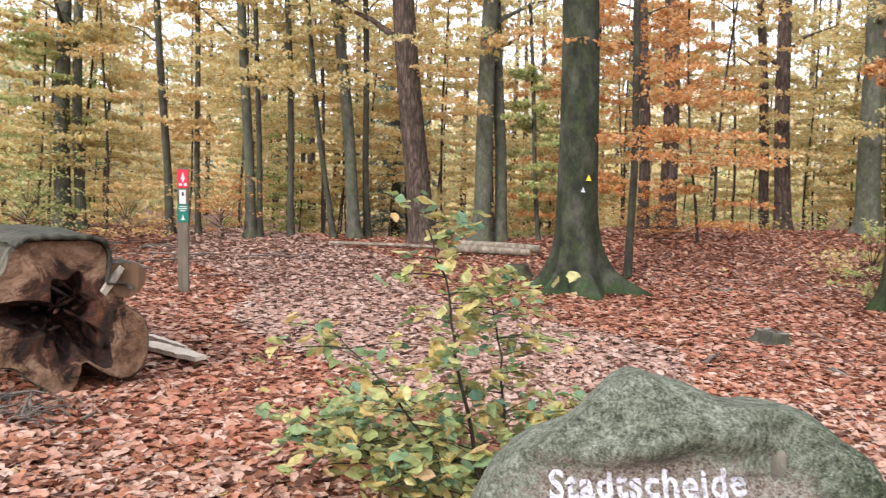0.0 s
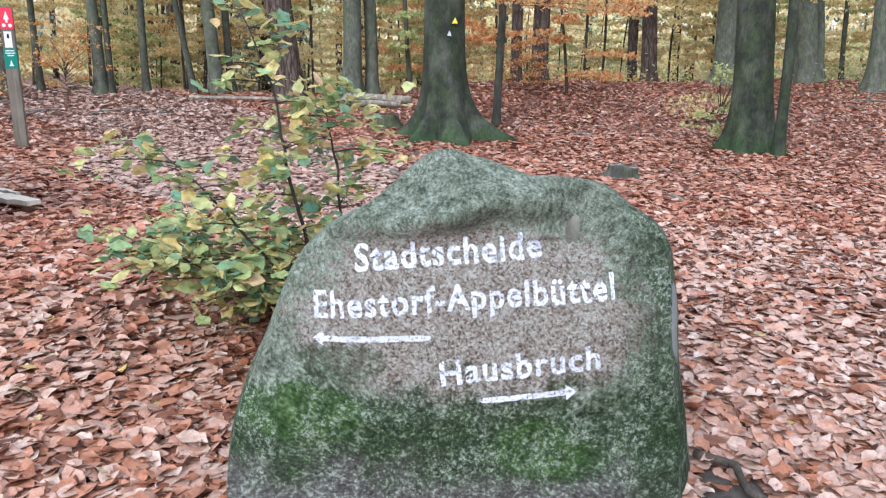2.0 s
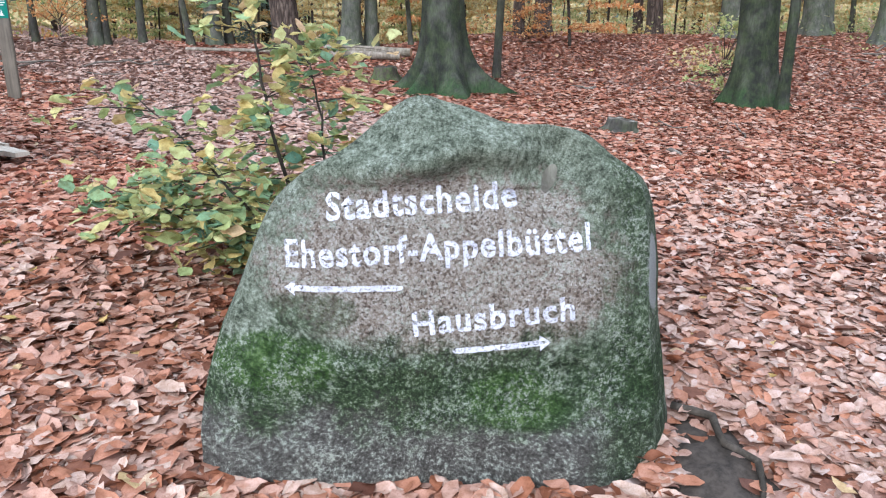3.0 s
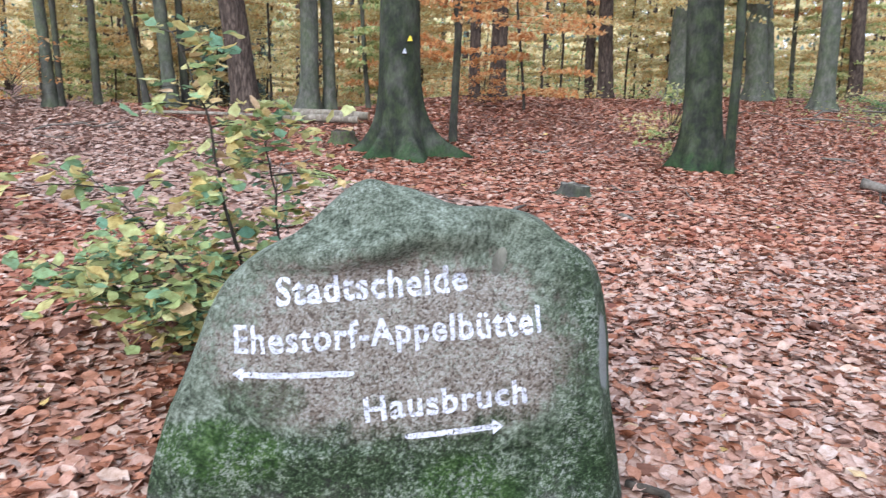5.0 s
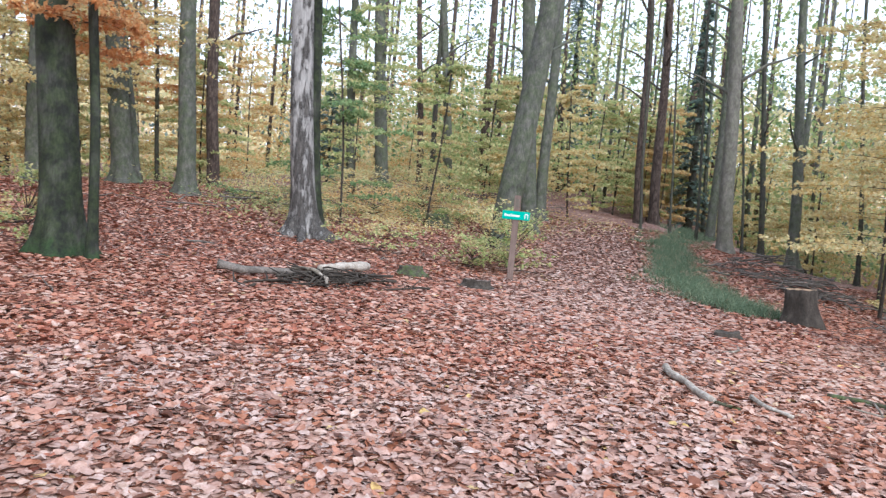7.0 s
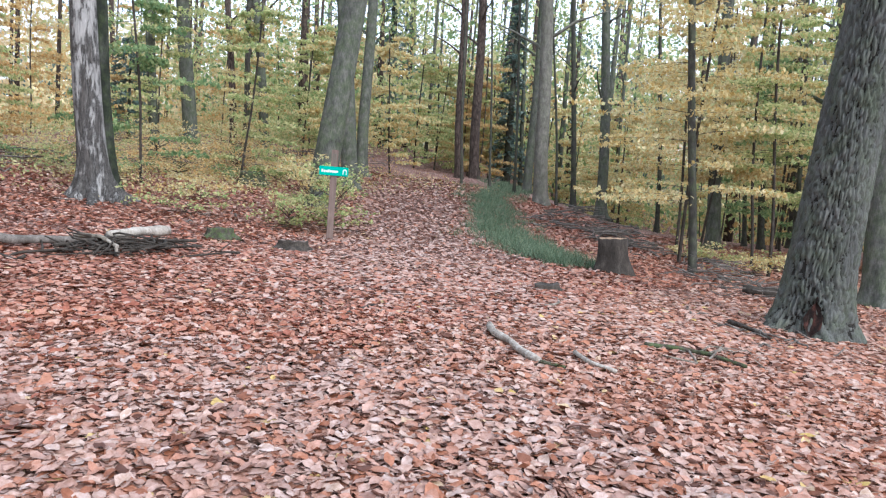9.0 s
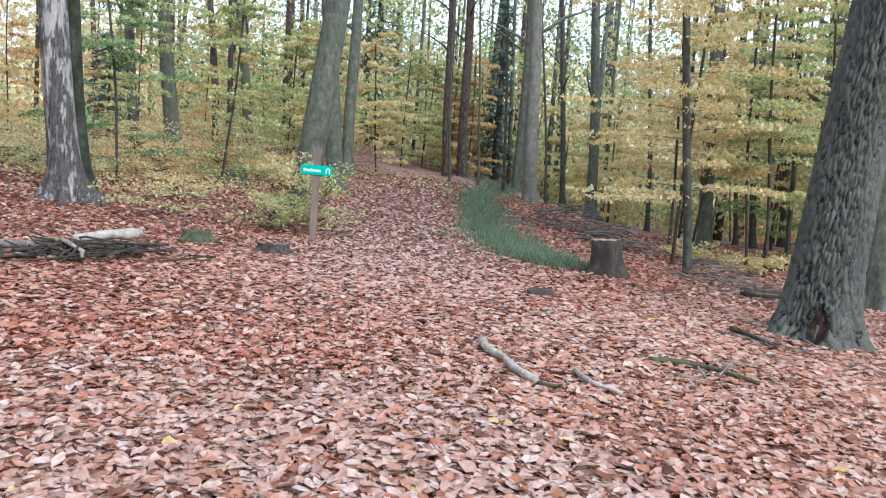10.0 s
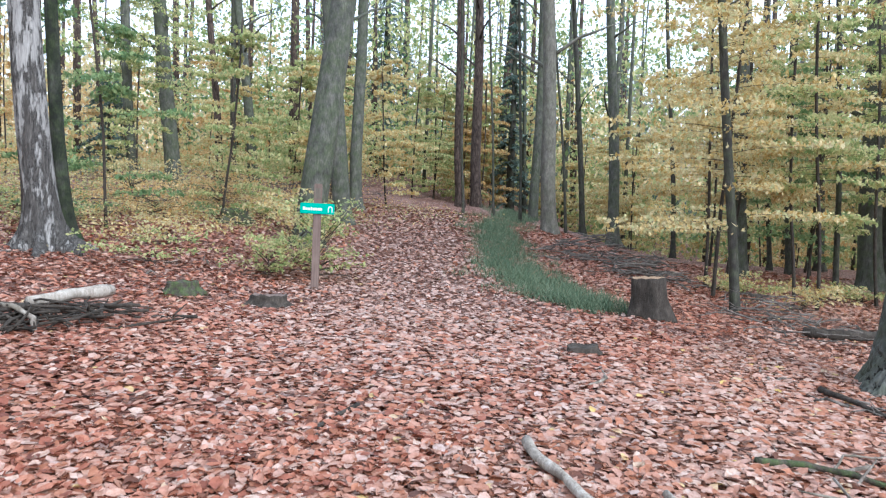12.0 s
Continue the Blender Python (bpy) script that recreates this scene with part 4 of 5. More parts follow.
def understorey():
    rng = random.Random(11)
    kinds = []
    for i, (mat, word) in enumerate(((YELLOW, "pale yellow"), (GOLD, "golden"), (ORANGE, "orange"), (LIME, "yellow-green"), (GREEN, "green"), (YELLOW, "pale yellow"))):
        kinds.append((young_beech(mat, 300 + i, 5.5 + 0.8 * (i % 3), 2.4, 28, 120, 0.13), word))
    for i, (mat, word) in enumerate(((GOLD, "golden"), (YELLOW, "pale yellow"))):
        kinds.append((young_beech(mat, 320 + i, 9.5, 3.2, 44, 130, 0.125, 1.5), word))
    for i, (mat, word) in enumerate(((YELLOW, "pale yellow"), (LIME, "yellow-green"))):
        kinds.append((young_beech(mat, 330 + i, 7.5, 2.8, 30, 130, 0.115, 1.7), word))
    used = set()

    def put(k, x, y):
        ob, word = kinds[k]
        m = pose(x, y, gz(x, y) - 0.02, rng.uniform(-4, 4), rng.uniform(-4, 4), rng.uniform(0, 360))
        if k in used:
            ob = copy_thing(ob, m)
        else:
            used.add(k)
            ob.matrix_basis = m
        tagged(ob, "young beech with flat tiers of %s leaves" % word)

    for i in range(36):
        put(rng.choice((0, 0, 5, 1, 3, 5)), rng.uniform(-28, -2.5), rng.uniform(24.0, 38))
    for i in range(14):
        put(rng.choice((6, 7, 7, 7)), rng.uniform(-21, -3), rng.uniform(21.5, 30))
    for i in range(11):
        put(rng.choice((6, 7, 7, 7)), -1.5 + 1.25 * i + rng.uniform(-0.4, 0.4), rng.uniform(23.5, 31))
    for i in range(8):
        put(rng.choice((0, 5, 3)), rng.uniform(-18, -10.5), rng.uniform(13.5, 18))
    for i in range(26):
        put(rng.choice((0, 1, 0, 5, 3)), rng.uniform(-3, 17), rng.uniform(25.5, 40))
    for i in range(10):
        put(rng.choice((0, 3, 1, 0)), rng.uniform(19, 34), rng.uniform(24, 36))
    for i in range(3):
        put(rng.choice((0, 3, 3, 0)), rng.uniform(21, 28), rng.uniform(18.5, 24))
    for i in range(14):
        put(rng.choice((0, 3, 1, 0)), rng.uniform(32, 42), rng.uniform(9, 24))
    for i in range(15):
        put(rng.choice((8, 8, 9)), rng.uniform(22, 34), rng.uniform(-6, 8))
    for i in range(11):
        put(rng.choice((8, 9, 8, 1)), rng.uniform(34, 44), rng.uniform(-6, 9))
    put(3, 30.5, 21.0)
    put(0, 33.0, 21.5)
    put(0, 25.0, 18.2)
    put(1, 34.0, 19.5)
    put(3, 17.4, 18.0)
    put(4, 13.2, 16.8)
    put(8, 21.7, 4.2)
    put(8, 22.4, 6.3)
    put(9, 26.0, 1.3)
    put(8, 20.2, 5.6)
    put(9, 20.5, 3.6)
    put(4, 25.5, 4.4)
    for x, y in ((26.0, 2.0), (29.5, -0.5), (31.0, 5.0), (24.5, -1.5), (34.0, 8.0), (30.0, 8.0)):
        put(7, x, y)
    put(2, -0.4, 19.5)
    put(2, 2.6, 19.0)


understorey()


# ---- distant woods ----
def far_woods():
    rng = np.random.default_rng(21)
    pieces = []
    for i in range(150):
        a = rng.uniform(radians(-35), radians(165))
        d = rng.uniform(40, 75)
        x, y = 4 + d * math.cos(a), 4 + d * math.sin(a)
        r = rng.uniform(0.08, 0.3)
        l = rng.normal(0, 0.03, 2)
        z = gz(x, y)
        pieces.append(tube([(x, y, z - 0.3), (x + l[0] * 8, y + l[1] * 8, z + 8), (x + l[0] * 22, y + l[1] * 22, z + 22)], [r, r * 0.8, r * 0.4], 6))
    v, f = join(pieces)
    tagged(new("distant_trunks", to_mesh("distant_trunks", v, f, PINE)), "distant brown tree trunks of the wood", "woods", kind="stuff")
    for name, mat, n, lo, hi, seed in (("distant_yellow_foliage", YELLOW, 60000, 0.3, 15, 31), ("distant_golden_foliage", GOLD, 50000, 0.3, 13, 32), ("distant_green_foliage", LIME, 45000, 0.5, 17, 33), ("distant_conifer_foliage", NEEDLES, 20000, 2, 22, 34)):
        rng = np.random.default_rng(seed)
        m = n // 60
        ca, cd = rng.uniform(radians(-35), radians(165), m), rng.uniform(38, 72, m)
        cz = lo + (hi - lo) * rng.uniform(0, 1, m) ** 1.5 * np.where(ca < radians(62), 0.55, 1.0)
        k = rng.integers(0, m, n)
        x = 4 + cd[k] * np.cos(ca[k]) + rng.normal(0, 1.3, n)
        y = 4 + cd[k] * np.sin(ca[k]) + rng.normal(0, 1.3, n)
        z = ground_z(x, y) + np.clip(cz[k] + rng.normal(0, 0.5, n), 0.1, None)
        lv, lf = leaves(np.stack((x, y, z), 1), 0.3, 0.95, rng)
        tagged(new(name, to_mesh(name, lv, lf, mat)), name.replace("_", " ") + " between the trunks", "foliage", kind="stuff")

    rng = np.random.default_rng(51)
    pieces = []
    for i in range(46):
        a = rng.uniform(radians(-28), radians(34))
        d = rng.uniform(34, 52)
        x, y = 4 + d * math.cos(a), 3 + d * math.sin(a)
        r = rng.uniform(0.05, 0.17)
        l = rng.normal(0, 0.03, 2)
        z = gz(x, y)
        pieces.append(tube([(x, y, z - 0.3), (x + l[0] * 8, y + l[1] * 8, z + 8), (x + l[0] * 20, y + l[1] * 20, z + 20)], [r, r * 0.8, r * 0.4], 6))
    v, f = join(pieces)
    tagged(new("slope_trunks", to_mesh("slope_trunks", v, f, BEECH)), "thin grey trunks on the slope below the ride", "woods", kind="stuff")
    for name, mat, n, seed in (("slope_green_foliage", GREEN, 22000, 52), ("slope_yellow_foliage", LIME, 42000, 53)):
        rng = np.random.default_rng(seed)
        m = n // 50
        ca, cd, cz = rng.uniform(radians(-32), radians(52), m), rng.uniform(37, 64, m), 1 + 14 * rng.uniform(0, 1, m) ** 1.5
        k = rng.integers(0, m, n)
        x = 4 + cd[k] * np.cos(ca[k]) + rng.normal(0, 1.5, n)
        y = 3 + cd[k] * np.sin(ca[k]) + rng.normal(0, 1.5, n)
        z = ground_z(x, y) + cz[k] + rng.normal(0, 0.45, n)
        lv, lf = leaves(np.stack((x, y, z), 1), 0.3, 0.95, rng)
        tagged(new(name, to_mesh(name, lv, lf, mat)), name.replace("_", " ") + " between the thin trunks", "foliage", kind="stuff")


far_woods()


# ---- posts and signs ----
def box(sx, sy, sz, bevel=0.006, z0=0.0):
    bm = bmesh.new()
    bmesh.ops.create_cube(bm, size=1)
    for v in bm.verts:
        v.co = Vector((v.co.x * sx, v.co.y * sy, v.co.z * sz + z0 + sz / 2))
    bmesh.ops.bevel(bm, geom=bm.edges, offset=bevel, segments=2, affect="EDGES")
    return bm


def bm_part(name, bm, mat, parent, label=""):
    me = bpy.data.meshes.new(name)
    bm.to_mesh(me)
    bm.free()
    me.materials.append(mat)
    return part(name, me, parent, label)


def plate(name, x, z, w, h, y, mat, parent, label="", thick=0.004, bevel=0.001):
    bm = box(w, thick, h, bevel, z)
    bmesh.ops.translate(bm, verts=bm.verts, vec=(x, y, 0))
    return bm_part(name, bm, mat, parent, label)


def shape(name, pts, y, mat, parent, label="", thick=0.002):
    bm = bmesh.new()
    f = bm.faces.new([bm.verts.new((px, y, pz)) for px, pz in pts])
    ex = bmesh.ops.extrude_face_region(bm, geom=[f])
    bmesh.ops.translate(bm, verts=[e for e in ex["geom"] if isinstance(e, bmesh.types.BMVert)], vec=(0, -thick, 0))
    bmesh.ops.recalc_face_normals(bm, faces=bm.faces)
    return bm_part(name, bm, mat, parent, label)


def waymark_post():
    p = thing("waymark_post", pose(-5.29, 9.83, gz(-5.29, 9.83), 0, -1.2, 30), "weathered square timber post with hiking waymark plates", "signpost")
    bm = box(0.155, 0.155, 2.05, 0.012, -0.25)
    bm_part("post", bm, POST, p)
    f = -0.0785
    red = plate("red_plate", 0, 1.52, 0.15, 0.26, f - 0.002, SIGN_RED, p, "red enamel plate with white tree and bicycle")
    y = f - 0.004
    shape("tree_symbol", [(-0.012, 1.64), (-0.03, 1.64), (0, 1.74), (0.03, 1.64), (0.012, 1.64), (0.012, 1.6), (-0.012, 1.6)], y, SIGN_WHITE, red)
    for sx in (-0.035, 0.035):
        shape("wheel_symbol", [(sx + 0.022 * math.cos(a * 0.6283), 1.565 + 0.022 * math.sin(a * 0.6283)) for a in range(10)], y, SIGN_WHITE, red)
    white = plate("white_plate", -0.005, 1.29, 0.085, 0.2, f - 0.002, SIGN_WHITE, p, "small white plate with a black mark")
    shape("black_mark", [(-0.018, 1.41), (0.0, 1.4), (0.012, 1.42), (0.01, 1.46), (-0.012, 1.465)], y, BLACK, white)
    green = plate("green_plate", 0, 1.03, 0.145, 0.25, f - 0.002, SIGN_DARK, p, "dark green plate with white lines and a symbol")
    for z, w in ((1.245, 0.1), (1.215, 0.11), (1.185, 0.07)):
        plate("text_bar", 0, z, w, 0.012, f - 0.006, SIGN_WHITE, green, "", 0.002, 0.0005)
    shape("white_symbol", [(-0.03, 1.06), (-0.015, 1.075), (0, 1.14), (0.015, 1.075), (0.03, 1.06)], y, SIGN_WHITE, green)


waymark_post()


def street_sign():
    x, y = 12.3, 9.85
    p = thing("street_sign", pose(x, y, gz(x, y), 0, 1.0, -52), "green street name sign on a brown timber post", "sign")
    bm_part("post", box(0.12, 0.1, 1.92, 0.01, -0.25), POST_BROWN, p)
    s = plate("name_plate", -0.0, 1.2, 0.53, 0.165, -0.062, SIGN_GREEN, p, "turquoise green name plate with white lettering", 0.02, 0.006)
    for i, (a, w) in enumerate(((-0.205, 0.03), (-0.165, 0.034), (-0.125, 0.034), (-0.09, 0.02), (-0.055, 0.034), (-0.015, 0.034), (0.025, 0.034), (0.06, 0.03))):
        plate("letter_bar", a, 1.255, w, 0.038 + 0.014 * (i in (0, 3)), -0.0735, SIGN_WHITE, s, "", 0.002, 0.0005)
    arch = [(0.2 + 0.036 * math.cos(math.pi * a / 8), 1.29 + 0.04 * math.sin(math.pi * a / 8)) for a in range(9)] + [(0.164, 1.23), (0.178, 1.23)] + [(0.2 - 0.022 * math.cos(math.pi * a / 8), 1.285 + 0.026 * math.sin(math.pi * a / 8)) for a in range(9)] + [(0.222, 1.23), (0.236, 1.23)]
    shape("arch_symbol", arch, -0.073, SIGN_WHITE, s)
    plate("grey_plate", 0.0, 1.44, 0.085, 0.16, -0.053, POST, p, "small grey plate at the top of the post")


street_sign()


def waymarks():
    """Painted triangles on the marked beech."""
    for name, z, dx, mat, s in (("yellow_triangle", 1.79, 0.16, YELLOW_PAINT, 0.042), ("white_triangle", 1.6, 0.07, PAINT, 0.036)):
        u = Vector((0.21 - 0.9, 12.52 - 0.3, 0)).normalized()
        c = Vector((-0.053 * z, -0.003 * z, z)) - u * 0.385 + Vector((dx, -0.01, 0))
        w = Vector((u.y, -u.x, 0))
        bm = bmesh.new()
        f = bm.faces.new([bm.verts.new(c + w * a + Vector((0, 0, b))) for a, b in ((-s, -s), (s, -s), (0, s * 1.2))])
        ex = bmesh.ops.extrude_face_region(bm, geom=[f])
        bmesh.ops.translate(bm, verts=[e for e in ex["geom"] if isinstance(e, bmesh.types.BMVert)], vec=u * 0.06)
        bmesh.ops.recalc_face_normals(bm, faces=bm.faces)
        bm_part(name, bm, mat, marked_beech, "painted " + name.replace("_", " ") + " waymark")


waymarks()


# ---- fallen wood and stumps ----
def stick(name, pts, r0, r1, mat, label, category="branch", seg=10):
    ground = gz(pts[0][0], pts[0][1])
    base = thing(name, pose(pts[0][0], pts[0][1], ground), label, category)
    rel = [(p[0] - pts[0][0], p[1] - pts[0][1], p[2] - ground) for p in pts]
    fine = []
    for i in range(len(rel) - 1):
        for s in range(4):
            u = s / 4
            fine.append(Vector(rel[i]).lerp(Vector(rel[i + 1]), u) + Vector((noise.noise(Vector((i + u, 3, r0 * 90))), noise.noise(Vector((i + u, 7, r0 * 90))), 0)) * r0 * 1.1)
    fine.append(Vector(rel[-1]))
    n = len(fine)
    rad = [(r0 + (r1 - r0) * i / (n - 1)) * (1 + 0.32 * noise.noise(Vector((i * 0.9, 2, r0 * 50)))) for i in range(n)]
    v, f = tube(fine, rad, seg, lambda a, i: 1 + 0.16 * noise.noise(Vector((math.cos(a) * 1.5, math.sin(a) * 1.5, i * 0.8))))
    part("wood", to_mesh(name, v, f, mat), base)
    return base


def on(x, y, up):
    return (x, y, gz(x, y) + up)


stick("fallen_log", [on(6.45, 10.35, 0.16), on(6.75, 10.15, 0.1), on(7.5, 9.95, 0.1), on(8.2, 9.9, 0.12)], 0.068, 0.035, BRUSH, "dark fallen branch lying on leaves")
stick("pale_log", [on(7.72, 9.62, 0.2), on(8.3, 9.8, 0.22), on(8.9, 9.97, 0.2)], 0.055, 0.072, PALE, "pale barkless log resting on brushwood", "log")
stick("propping_branch", [on(7.45, 9.0, 0.01), on(7.5, 9.08, 0.12), on(7.42, 9.3, 0.22), on(7.3, 9.7, 0.2)], 0.026, 0.03, FALLEN, "grey forked branch propping the pale log")


def brushwood(name, x, y, sx, sy, n, seed, label, high=0.25, length=1.2, thick=1.0):
    rng = random.Random(seed)
    pieces = []
    z0 = gz(x, y)
    for i in range(n):
        px, py = rng.gauss(0, sx), rng.gauss(0, sy)
        a, L = rng.uniform(0, 6.28), length * rng.uniform(0.4, 1.2)
        z = gz(x + px, y + py) - z0
        h = high * max(0.05, rng.random() * math.exp(-(px / sx) ** 2 / 3 - (py / sy) ** 2 / 3))
        pts = []
        for s in range(4):
            u = s / 3 - 0.5
            pts.append((px + math.cos(a) * L * u + rng.gauss(0, 0.04), py + math.sin(a) * L * u + rng.gauss(0, 0.04), z + h + u * rng.uniform(-0.15, 0.25) + 0.01))
        r = rng.uniform(0.008, 0.026) * thick
        pieces.append(tube(pts, [r, r, r * 0.8, r * 0.4], 5))
    v, f = join(pieces)
    ob = new(name, to_mesh(name, v, f, FALLEN if "pale" in label else TWIG if "beneath" in label else BRUSH))
    ob.location = (x, y, z0)
    return tagged(ob, label, "brushwood", kind="stuff")


brushwood("brushwood", 7.8, 9.35, 0.5, 0.28, 75, 1, "heap of dark twigs beneath a bare log", 0.24, 0.9)
brushwood("brushwood", 23.4, 9.5, 1.2, 0.6, 95, 2, "dark brushwood heap beside the grassy verge", 0.8, 1.1, 1.0)
brushwood("brushwood", 21.2, 7.4, 1.0, 0.5, 85, 3, "dark brushwood heap beside the grassy verge", 0.6, 1.2, 1.0)
brushwood("brushwood", 17.9, 4.3, 1.1, 0.45, 60, 4, "tangled dark twigs at the foot of the young trees", 0.45, 0.9, 0.6)
brushwood("brushwood", 16.6, 3.3, 0.8, 0.4, 40, 5, "tangled dark twigs at the foot of the young trees", 0.3, 0.8, 0.6)
brushwood("brushwood", 24.5, 22.5, 3.5, 1.5, 70, 6, "grey dead branches along the wood edge", 0.4, 2.0)
brushwood("brushwood", 14.5, 20.5, 3.0, 1.0, 60, 7, "grey dead branches along the wood edge", 0.4, 2.0)
brushwood("brushwood", -9.0, 12.6, 1.8, 0.8, 50, 8, "dark twigs beside the footpath", 0.3, 1.3)

stick("birch_branch", [on(7.5, 3.72, 0.05), on(7.2, 3.45, 0.05), on(6.95, 3.15, 0.04), on(6.78, 2.9, 0.03)], 0.034, 0.026, PALE, "pale bare branch lying on the leaves")
stick("birch_branch", [on(6.8, 2.92, 0.02), on(6.83, 2.72, 0.015)], 0.018, 0.01, MOSSY, "thin mossy end of a branch on the leaves")
stick("birch_branch", [on(7.3, 2.85, 0.03), on(7.05, 2.62, 0.035), on(7.0, 2.4, 0.03)], 0.02, 0.014, PALE, "short pale stick lying on the leaves")
stick("mossy_branch", [on(8.25, 2.6, 0.03), on(8.4, 2.35, 0.04), on(8.42, 2.1, 0.05), on(8.38, 1.78, 0.03)], 0.022, 0.016, MOSSY, "green mossy branch lying near the oak")
stick("dead_twig", [on(7.5, 5.0, 0.02), on(6.95, 4.85, 0.03), on(6.6, 4.6, 0.02)], 0.018, 0.01, TWIG, "thin dead twig on the leaves")
stick("dead_twig", [on(10.3, 4.35, 0.02), on(9.8, 4.1, 0.03), on(9.4, 4.1, 0.02)], 0.018, 0.012, FALLEN, "thin pale twig on the leaves")
stick("rotten_log_piece", [on(16.95, 2.2, 0.08), on(16.5, 2.75, 0.1), on(16.1, 3.3, 0.08)], 0.1, 0.08, TWIG, "dark rotten log lying below the ride", "log")
stick("oak_root", [on(11.7, 2.6, 0.02), on(11.3, 2.4, 0.06), on(11.0, 2.0, 0.02)], 0.035, 0.02, TWIG, "gnarled dead branch beside the oak")

brushwood("oak_litter", 8.3, 2.0, 0.5, 0.4, 9, 21, "pale twigs scattered beside the oak", 0.04, 0.4, 0.5)
brushwood("oak_litter", 11.2, 2.2, 0.6, 0.5, 20, 22, "dark twigs scattered beside the oak", 0.05, 0.4, 0.6)
brushwood("scattered_twigs", 3.5, 12.5, 4.0, 2.5, 26, 24, "thin dark twigs scattered over the leaves", 0.04, 0.6)


def bare_earth(x, y, sx, sy):
    """A patch of trodden black earth beside the boulder."""
    n = 28
    verts, faces = [(0, 0, 0.045)], []
    for q in range(1, 7):
        for j in range(n):
            a = 2 * math.pi * j / n
            s = q / 6 * (1 + 0.15 * noise.noise(Vector((math.cos(a) * 2, math.sin(a) * 2, 4))))
            px, py = math.cos(a) * sx * s, math.sin(a) * sy * s
            verts.append((px, py, gz(x + px, y + py) - gz(x, y) + 0.045 * (1 - (q / 6) ** 2) - 0.012 + 0.02 * noise.noise(Vector((px * 14, py * 14, 2)))))
    for j in range(n):
        faces.append((0, 1 + j, 1 + (j + 1) % n))
    for q in range(5):
        for j in range(n):
            k = (j + 1) % n
            faces.append((1 + q * n + j, 1 + (q + 1) * n + j, 1 + (q + 1) * n + k, 1 + q * n + k))
    ob = new("earth_patch", to_mesh("earth_patch", verts, faces, EARTH))
    ob.location = (x, y, gz(x, y))
    tagged(ob, "patch of bare dark earth beside the boulder", "earth", kind="structure")


EARTH = plain_material("dark_earth", (0.06, 0.048, 0.04), 0.95, 0.6, 30.0)
bare_earth(1.93, 2.5, 0.2, 0.36)
stick("tree_root", [on(1.86, 2.86, 0.03), on(1.97, 2.76, 0.05), on(1.98, 2.62, 0.045), on(2.06, 2.52, 0.05), on(2.03, 2.36, 0.03), on(2.08, 2.28, 0.01)], 0.016, 0.008, TWIG, "dark thin root exposed beside the boulder", "root")


def stump(x, y, r, h, label, mat=BEECH, top=SAWN, seed=1):
    base = thing("tree_stump", pose(x, y, gz(x, y), 3, 2, seed * 40), label, "stump", "stumps")
    rng = random.Random(seed)
    ph = rng.uniform(0, 6)
    hs = [-0.12, 0, h * 0.25, h * 0.5, h * 0.75, h * 0.97, h]
    rs = [r * 1.5, r * 1.38, r * 1.15, r * 1.05, r, r, r * 0.95]
    v, f = tube([(0, 0, q) for q in hs], rs, 22, lambda a, i: 1 + (0.16 if i < 3 else 0.06) * math.cos(5 * a + ph) + 0.05 * math.sin(3 * a + ph))
    v = [(a, b, c + (0.04 * noise.noise(Vector((a * 9, b * 9, seed))) if c > h * 0.9 else 0)) for a, b, c in v]
    part("bole", to_mesh("bole", v, f[:-1], mat), base)
    n = len(v) - 22
    ring = v[n:]
    cap = [(0, 0, h - 0.01)] + [(p[0] * 0.5, p[1] * 0.5, h - 0.012) for p in ring] + [(p[0] * 0.99, p[1] * 0.99, p[2] - 0.003) for p in ring]
    cf = [(0, 1 + j, 1 + (j + 1) % 22) for j in range(22)] + [(1 + j, 23 + j, 23 + (j + 1) % 22, 1 + (j + 1) % 22) for j in range(22)]
    part("cut_face", to_mesh("cut_face", cap, cf, top), base, "weathered cut face")


stump(2.54, 9.2, 0.17, 0.15, "low weathered grey stump among red leaves", DARK, DEAD, 1)
stump(10.7, 9.2, 0.24, 0.14, "low rotten stump beside the street sign", TWIG, POST_BROWN, 2)
stump(10.4, 10.6, 0.22, 0.15, "low mossy stump among the leaves", MOSSY, MOSSY, 3)
stump(14.6, 5.25, 0.25, 0.62, "upright sawn tree stump at the verge", TWIG, SAWN, 4)
stump(10.9, 4.78, 0.16, 0.1, "small rotten stump among leaves", TWIG, TWIG, 5)
stump(17.2, 17.3, 0.35, 0.35, "dark old stump among low bushes", MOSSY, TWIG, 6)
stump(-0.9, 13.3, 0.2, 0.22, "mossy broken stump beside the marked beech", MOSSY, TWIG, 7)


